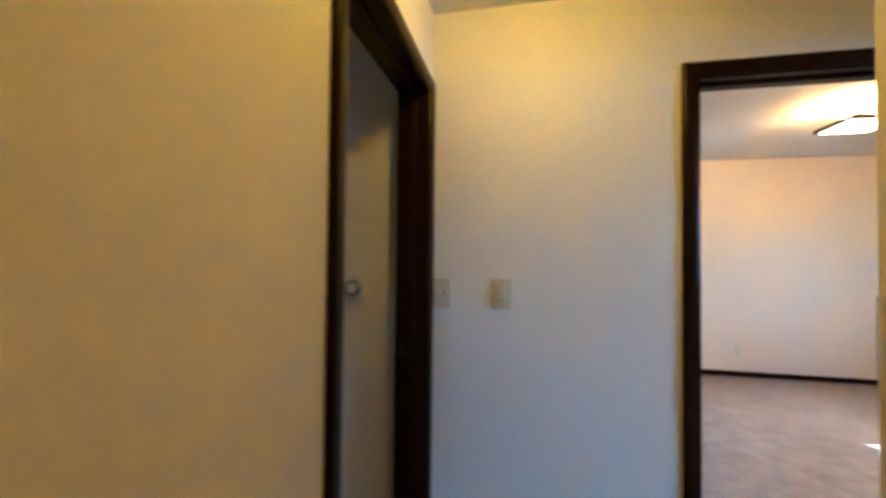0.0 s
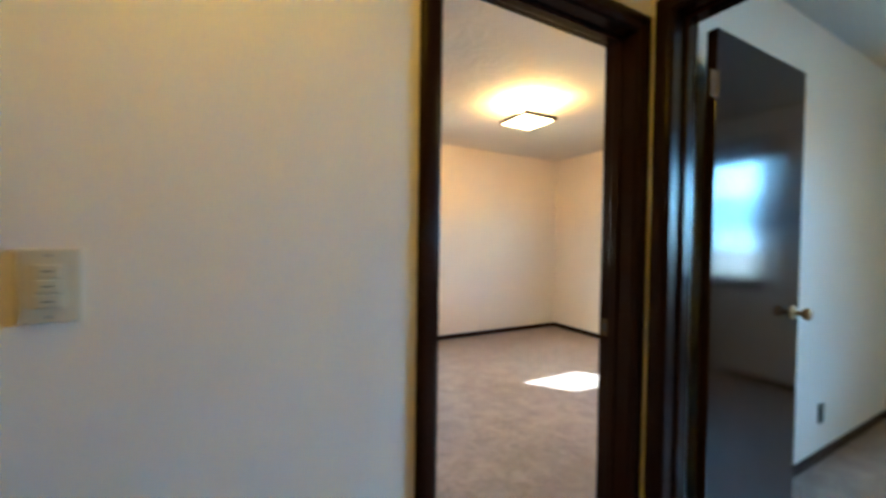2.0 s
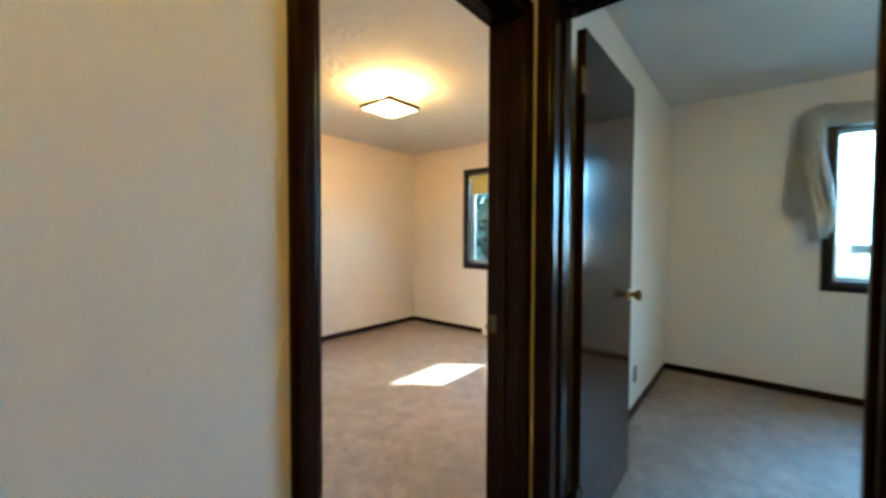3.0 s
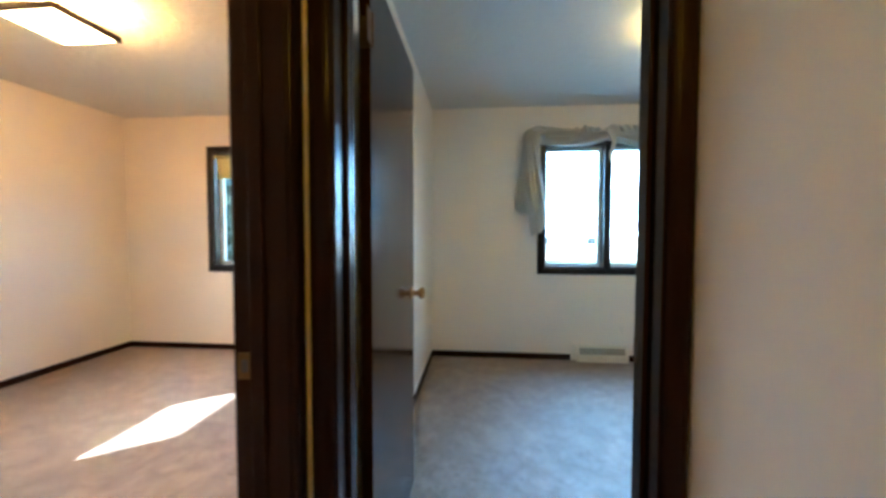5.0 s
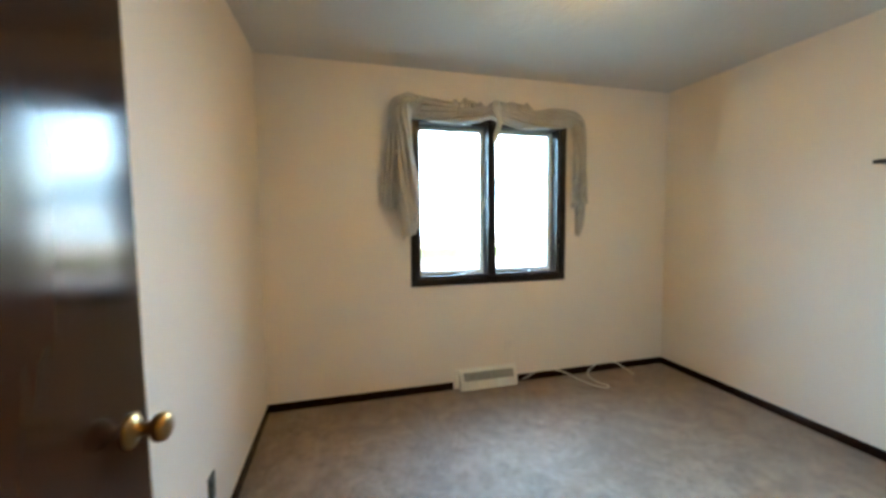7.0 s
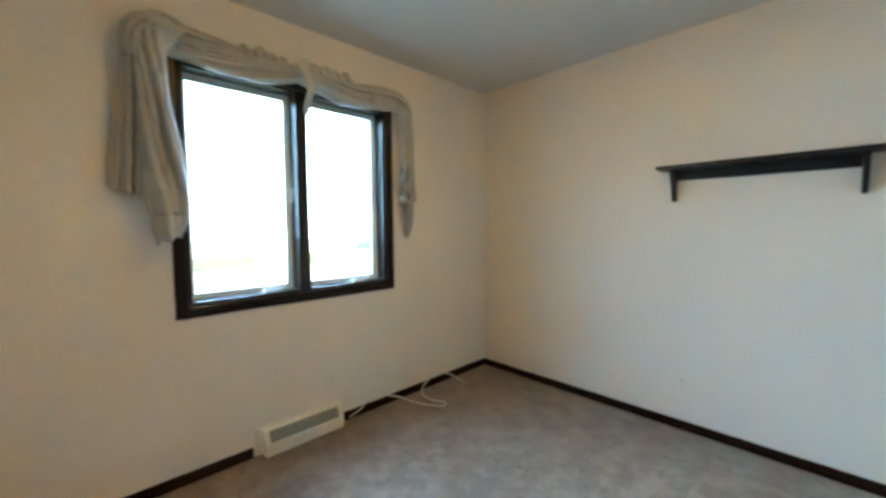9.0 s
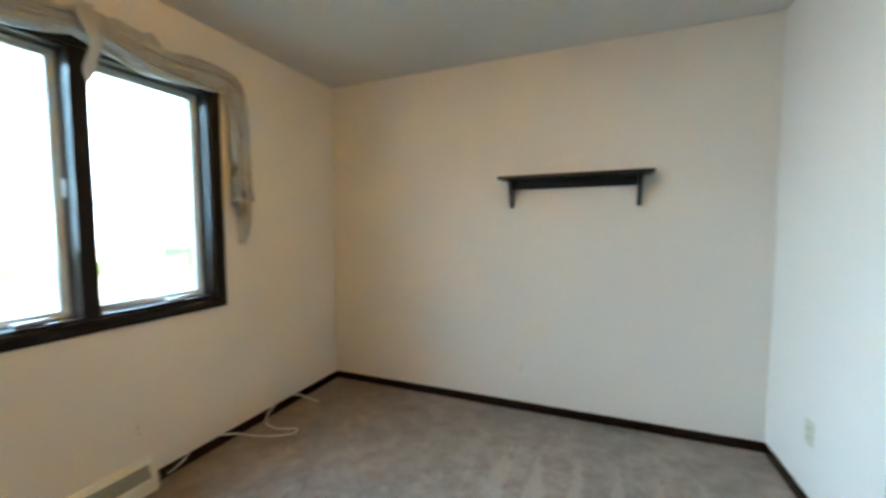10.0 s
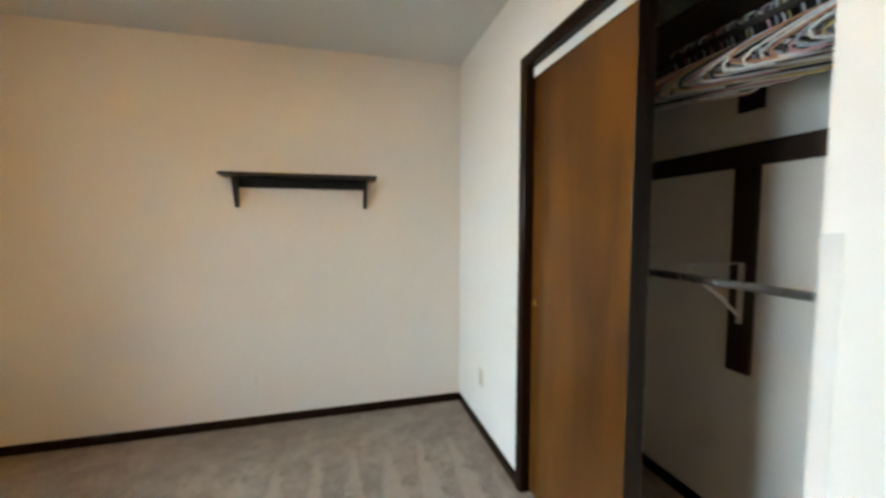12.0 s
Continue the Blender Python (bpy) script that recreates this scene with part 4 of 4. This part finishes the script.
NAMES = ["white plastic", "copper plastic", "dusty pink plastic", "tan plastic", "black plastic", "grey-blue plastic"]
models = [hanger(m, f"{n} clothes hanger on the closet rod") for m, n in zip(HANGER_COLOURS, NAMES)]
rng = random.Random(7)
spots = [-0.20 + 0.0205 * k + rng.uniform(-0.006, 0.006) for k in range(42)]
order = [0, 4, 1, 0, 5, 4, 0, 1, 4, 2, 5, 0, 4, 3, 0, 4, 2, 5, 0, 3, 4, 0]
for k, y in enumerate(spots):
    kind = order[k % len(order)]
    m = pose(RODX, y, 1.955 + 0.0185, 0, 0, 0) @ pose(0, 0, 0, rng.uniform(-3, 3), rng.uniform(-3, 3), rng.uniform(-72, -44))
    copy_thing(models[kind], m)
for r in models:
    for o in (*r.children_recursive, r):
        bpy.data.objects.remove(o)

# ---- lamps ----


def square_lamp(place, label):
    root = thing("ceiling_light", (*place, H), label, "ceiling light", "square ceiling lights")
    # canopy coloured white so that it merges with the glow on the ceiling
    part("canopy", turned(bmesh.new(), [(0.0, 0.065), (-0.012, 0.065), (-0.022, 0.05), (-0.026, 0.012)], pose(0, 0, 0)), WHITE_METAL, root, "lamp canopy coloured white for the glow around it", smooth=True)
    part("stem", rod(bmesh.new(), (0, 0, -0.02), (0, 0, -0.175), 0.005, 10), BRONZE, root)
    w, t = 0.172, 0.016
    for name, a in (("frame_bar", (-w, w, -w, -w + t)), ("frame_bar", (-w, w, w - t, w)), ("frame_bar", (-w, -w + t, -w + t, w - t)), ("frame_bar", (w - t, w, -w + t, w - t))):
        part(name, one(*a, -0.172, -0.138, bevel=0.002), BRONZE, root, "dark bronze frame")
    g = bmesh.new()
    n = 12
    grid = [[g.verts.new((-0.158 + 0.316 * i / n, -0.158 + 0.316 * k / n, -0.166 - 0.016 * (1 - (2 * i / n - 1) ** 4) * (1 - (2 * k / n - 1) ** 4))) for k in range(n + 1)] for i in range(n + 1)]
    for i in range(n):
        for k in range(n):
            g.faces.new((grid[i][k], grid[i + 1][k], grid[i + 1][k + 1], grid[i][k + 1]))
    thicken(g, grid, 0.003)
    part("glass_shade", g, LAMP_GLASS, root, "frosted glass glowing warm white", smooth=True)
    part("finial", turned(bmesh.new(), [(0.0, 0.004), (-0.006, 0.009), (-0.014, 0.007), (-0.018, 0.002)], pose(0, 0, -0.182)), BRONZE, root, smooth=True)
    for s in (-0.075, 0.075):
        socket = part("socket", rod(bmesh.new(), (s * 0.3, 0, -0.10), (s * 0.6, 0, -0.10), 0.014, 12), WHITE_METAL, root)
        b = bmesh.new()
        bmesh.ops.create_uvsphere(b, u_segments=14, v_segments=10, radius=0.026, matrix=Matrix.Translation((s * 1.05, 0, -0.10)))
        part("bulb", b, BULB, socket, "lit bulb", smooth=True)
    return root


square_lamp(ROOM_LAMP, "square dark-framed ceiling light, lit warm, in the far room")
pan = thing("ceiling_light", (*BED_LAMP, H), "square frosted glass ceiling light fixed flush, lit warm", "ceiling light")
part("base_plate", one(-0.045, 0.045, -0.045, 0.045, -0.014, 0.0, bevel=0.003), WHITE_METAL, pan)
part("stem", rod(bmesh.new(), (0, 0, -0.012), (0, 0, -0.09), 0.005, 10), BRASS, pan)
part("glass_shade", one(-0.17, 0.17, -0.17, 0.17, -0.092, -0.060, bevel=0.014), PAN_GLASS, pan, "frosted glass glowing yellow", smooth=True)
part("finial", turned(bmesh.new(), [(0.0, 0.004), (-0.005, 0.009), (-0.012, 0.007), (-0.015, 0.002)], pose(0, 0, -0.092)), BRASS, pan, smooth=True)

hl = thing("ceiling_light", (*HALL_LAMP, HALL_H), "small round glass ceiling light in the hall, lit", "ceiling light")
part("canopy", turned(bmesh.new(), [(0.0, 0.09), (-0.02, 0.09), (-0.026, 0.082)], pose(0, 0, 0)), BRASS, hl, "brass canopy ring", smooth=True)
part("bulb", turned(bmesh.new(), [(-0.026, 0.014), (-0.05, 0.022), (-0.07, 0.026), (-0.09, 0.02), (-0.098, 0.006)], pose(0, 0, 0)), BULB, hl, "lit bulb", smooth=True)

fan = thing("ceiling_fan", (*FAN, H), "dark wooden ceiling fan with a lit lamp below", "ceiling fan")
part("canopy", turned(bmesh.new(), [(0, 0.07), (-0.03, 0.065), (-0.05, 0.03)], pose(0, 0, 0)), BRASS, fan, smooth=True)
part("downrod", rod(bmesh.new(), (0, 0, -0.04), (0, 0, -0.16), 0.011, 12), BRASS, fan)
part("motor", turned(bmesh.new(), [(-0.15, 0.05), (-0.165, 0.105), (-0.21, 0.12), (-0.25, 0.10), (-0.265, 0.05)], pose(0, 0, 0)), BRASS, fan, "brass motor housing", smooth=True)
for k in range(5):
    a = 72 * k + 38
    iron = part("blade_iron", one(0.09, 0.22, -0.02, 0.02, -0.236, -0.230, bevel=0.002), BRASS, fan)
    iron.rotation_euler = (0, 0, radians(a))
    b = bmesh.new()
    prof = [(0.17, -0.05), (0.62, -0.068), (0.645, -0.055), (0.652, 0.0), (0.645, 0.055), (0.62, 0.068), (0.17, 0.05)]
    ends = [[b.verts.new((px, py * 1.15, pz + py * 0.35)) for px, py in prof] for pz in (-0.229, -0.222)]
    n = len(prof)
    for i in range(n):
        b.faces.new((ends[0][i], ends[0][(i + 1) % n], ends[1][(i + 1) % n], ends[1][i]))
    b.faces.new(ends[0])
    b.faces.new(ends[1])
    blade = part("blade", b, BLADE, fan, "dark wooden blade")
    blade.rotation_euler = (0, 0, radians(a))
part("lamp_globe", turned(bmesh.new(), [(-0.265, 0.04), (-0.285, 0.075), (-0.32, 0.095), (-0.36, 0.085), (-0.385, 0.05), (-0.392, 0.01)], pose(0, 0, 0)), LAMP_GLASS, fan, "lit glass globe", smooth=True)

# ---- outdoors ----
GROUND = -0.45
g = bmesh.new()
bmesh.ops.create_grid(g, x_segments=2, y_segments=2, size=1500.0, matrix=Matrix.Translation((0, 0, GROUND)))
setting("ground", g, GRASS, "green lawn reaching to the horizon", "lawn")
setting("road", one(13.0, 18.5, -120.0, 120.0, GROUND + 0.004, GROUND + 0.03), CONCRETE, "pale concrete road past the lawn", "road")
setting("pavement", one(9.6, 10.8, -120.0, 120.0, GROUND + 0.004, GROUND + 0.05), CONCRETE, "pale concrete pavement", "pavement")


def house(x, y, w, d, h, label):
    root = thing("house", (x, y, GROUND), label, "house")
    for k in range(int(h / 0.25)):
        b = bmesh.new()
        box(b, 0.0, d, -w / 2, w / 2, 0.25 * k, 0.25 * k + 0.246)
        part("siding_board", b, SIDING, root)
    r = bmesh.new()
    pts = [(-0.5, h), (d / 2, h + 2.1), (d + 0.5, h)]
    ends = [[r.verts.new((px, yy, pz)) for px, pz in pts] for yy in (-w / 2 - 0.4, w / 2 + 0.4)]
    for i in range(3):
        r.faces.new((ends[0][i], ends[0][(i + 1) % 3], ends[1][(i + 1) % 3], ends[1][i]))
    r.faces.new(ends[0])
    r.faces.new(ends[1])
    part("roof", r, ROOFING, root, "grey shingle roof")
    for yy in (-w * 0.3, w * 0.05, w * 0.32):
        win = part("window", one(-0.05, 0.02, yy - 0.6, yy + 0.6, 0.9, 2.2, bevel=0.01), SIDING, root)
        part("pane", one(-0.06, -0.045, yy - 0.5, yy + 0.5, 1.0, 2.1), DARK_PANE, win)


house(26.0, -7.0, 13.0, 9.0, 3.0, "white-sided single-storey house across the road")


def tree(x, y, h, seed, low=0.45, leaf=1.0, count=4200, foliage=LEAF):
    rng = random.Random(seed)
    root = thing("tree", (x, y, GROUND), "leafy green tree beside the road", "tree", "trees across the road")
    b = bmesh.new()
    tube_pts = [(0, 0, 0), (0.05, 0.03, h * 0.2), (-0.04, 0.06, h * 0.45)]
    rod(b, tube_pts[0], tube_pts[1], 0.22, 10, 0.17)
    rod(b, tube_pts[1], tube_pts[2], 0.17, 10, 0.10)
    tips = []
    for k in range(14):
        a = rng.uniform(0, 6.28)
        z0 = h * rng.uniform(0.55 * low, low)
        tip = Vector((math.cos(a) * h * rng.uniform(0.15, 0.32), math.sin(a) * h * rng.uniform(0.15, 0.32), h * rng.uniform(low, 0.9)))
        rod(b, (0, 0.03, z0), tip, 0.08, 6, 0.02)
        tips.append(tip)
    part("trunk", b, BARK, root, "brown trunk with spreading limbs")
    verts, faces = [], []
    for k in range(count):
        c = rng.choice(tips) + Vector((rng.gauss(0, h * 0.09), rng.gauss(0, h * 0.09), rng.gauss(0, h * 0.075)))
        n = Vector((rng.gauss(0, 1), rng.gauss(0, 1), rng.gauss(0, 1))).normalized()
        s = n.orthogonal().normalized() * rng.uniform(0.10, 0.2) * leaf
        t = n.cross(s)
        i = len(verts)
        verts += [c - s, c - t * 0.6, c + s, c + t * 0.6]
        faces.append((i, i + 1, i + 2, i + 3))
    me = bpy.data.meshes.new("crown")
    me.from_pydata([tuple(v) for v in verts], [], faces)
    me.materials.append(foliage)
    crown = new("crown", me)
    crown.parent = root
    crown["label"] = "crown of loose green leaves"


for k, (tx, ty, th_) in enumerate(((21.5, 9.5, 8.5), (24, 15, 10), (22.5, 21, 9), (28, 27, 11), (23, 2.5, 7), (30, 8, 11), (33, 18, 12), (21, -17, 8))):
    tree(tx, ty, th_, 11 + k)
for k, (tx, ty, th_) in enumerate(((11.2, 6.2, 4.6), (12.6, 7.2, 5.0), (13.4, 9.2, 5.4), (12.2, 8.3, 5.2), (12.0, 10.6, 5.0), (13.4, 13.0, 5.4), (14.0, 7.0, 5.8), (14.5, 10.0, 6.0))):
    tree(tx, ty, th_, 41 + k, 0.30, 1.6, 15000, SPRUCE)
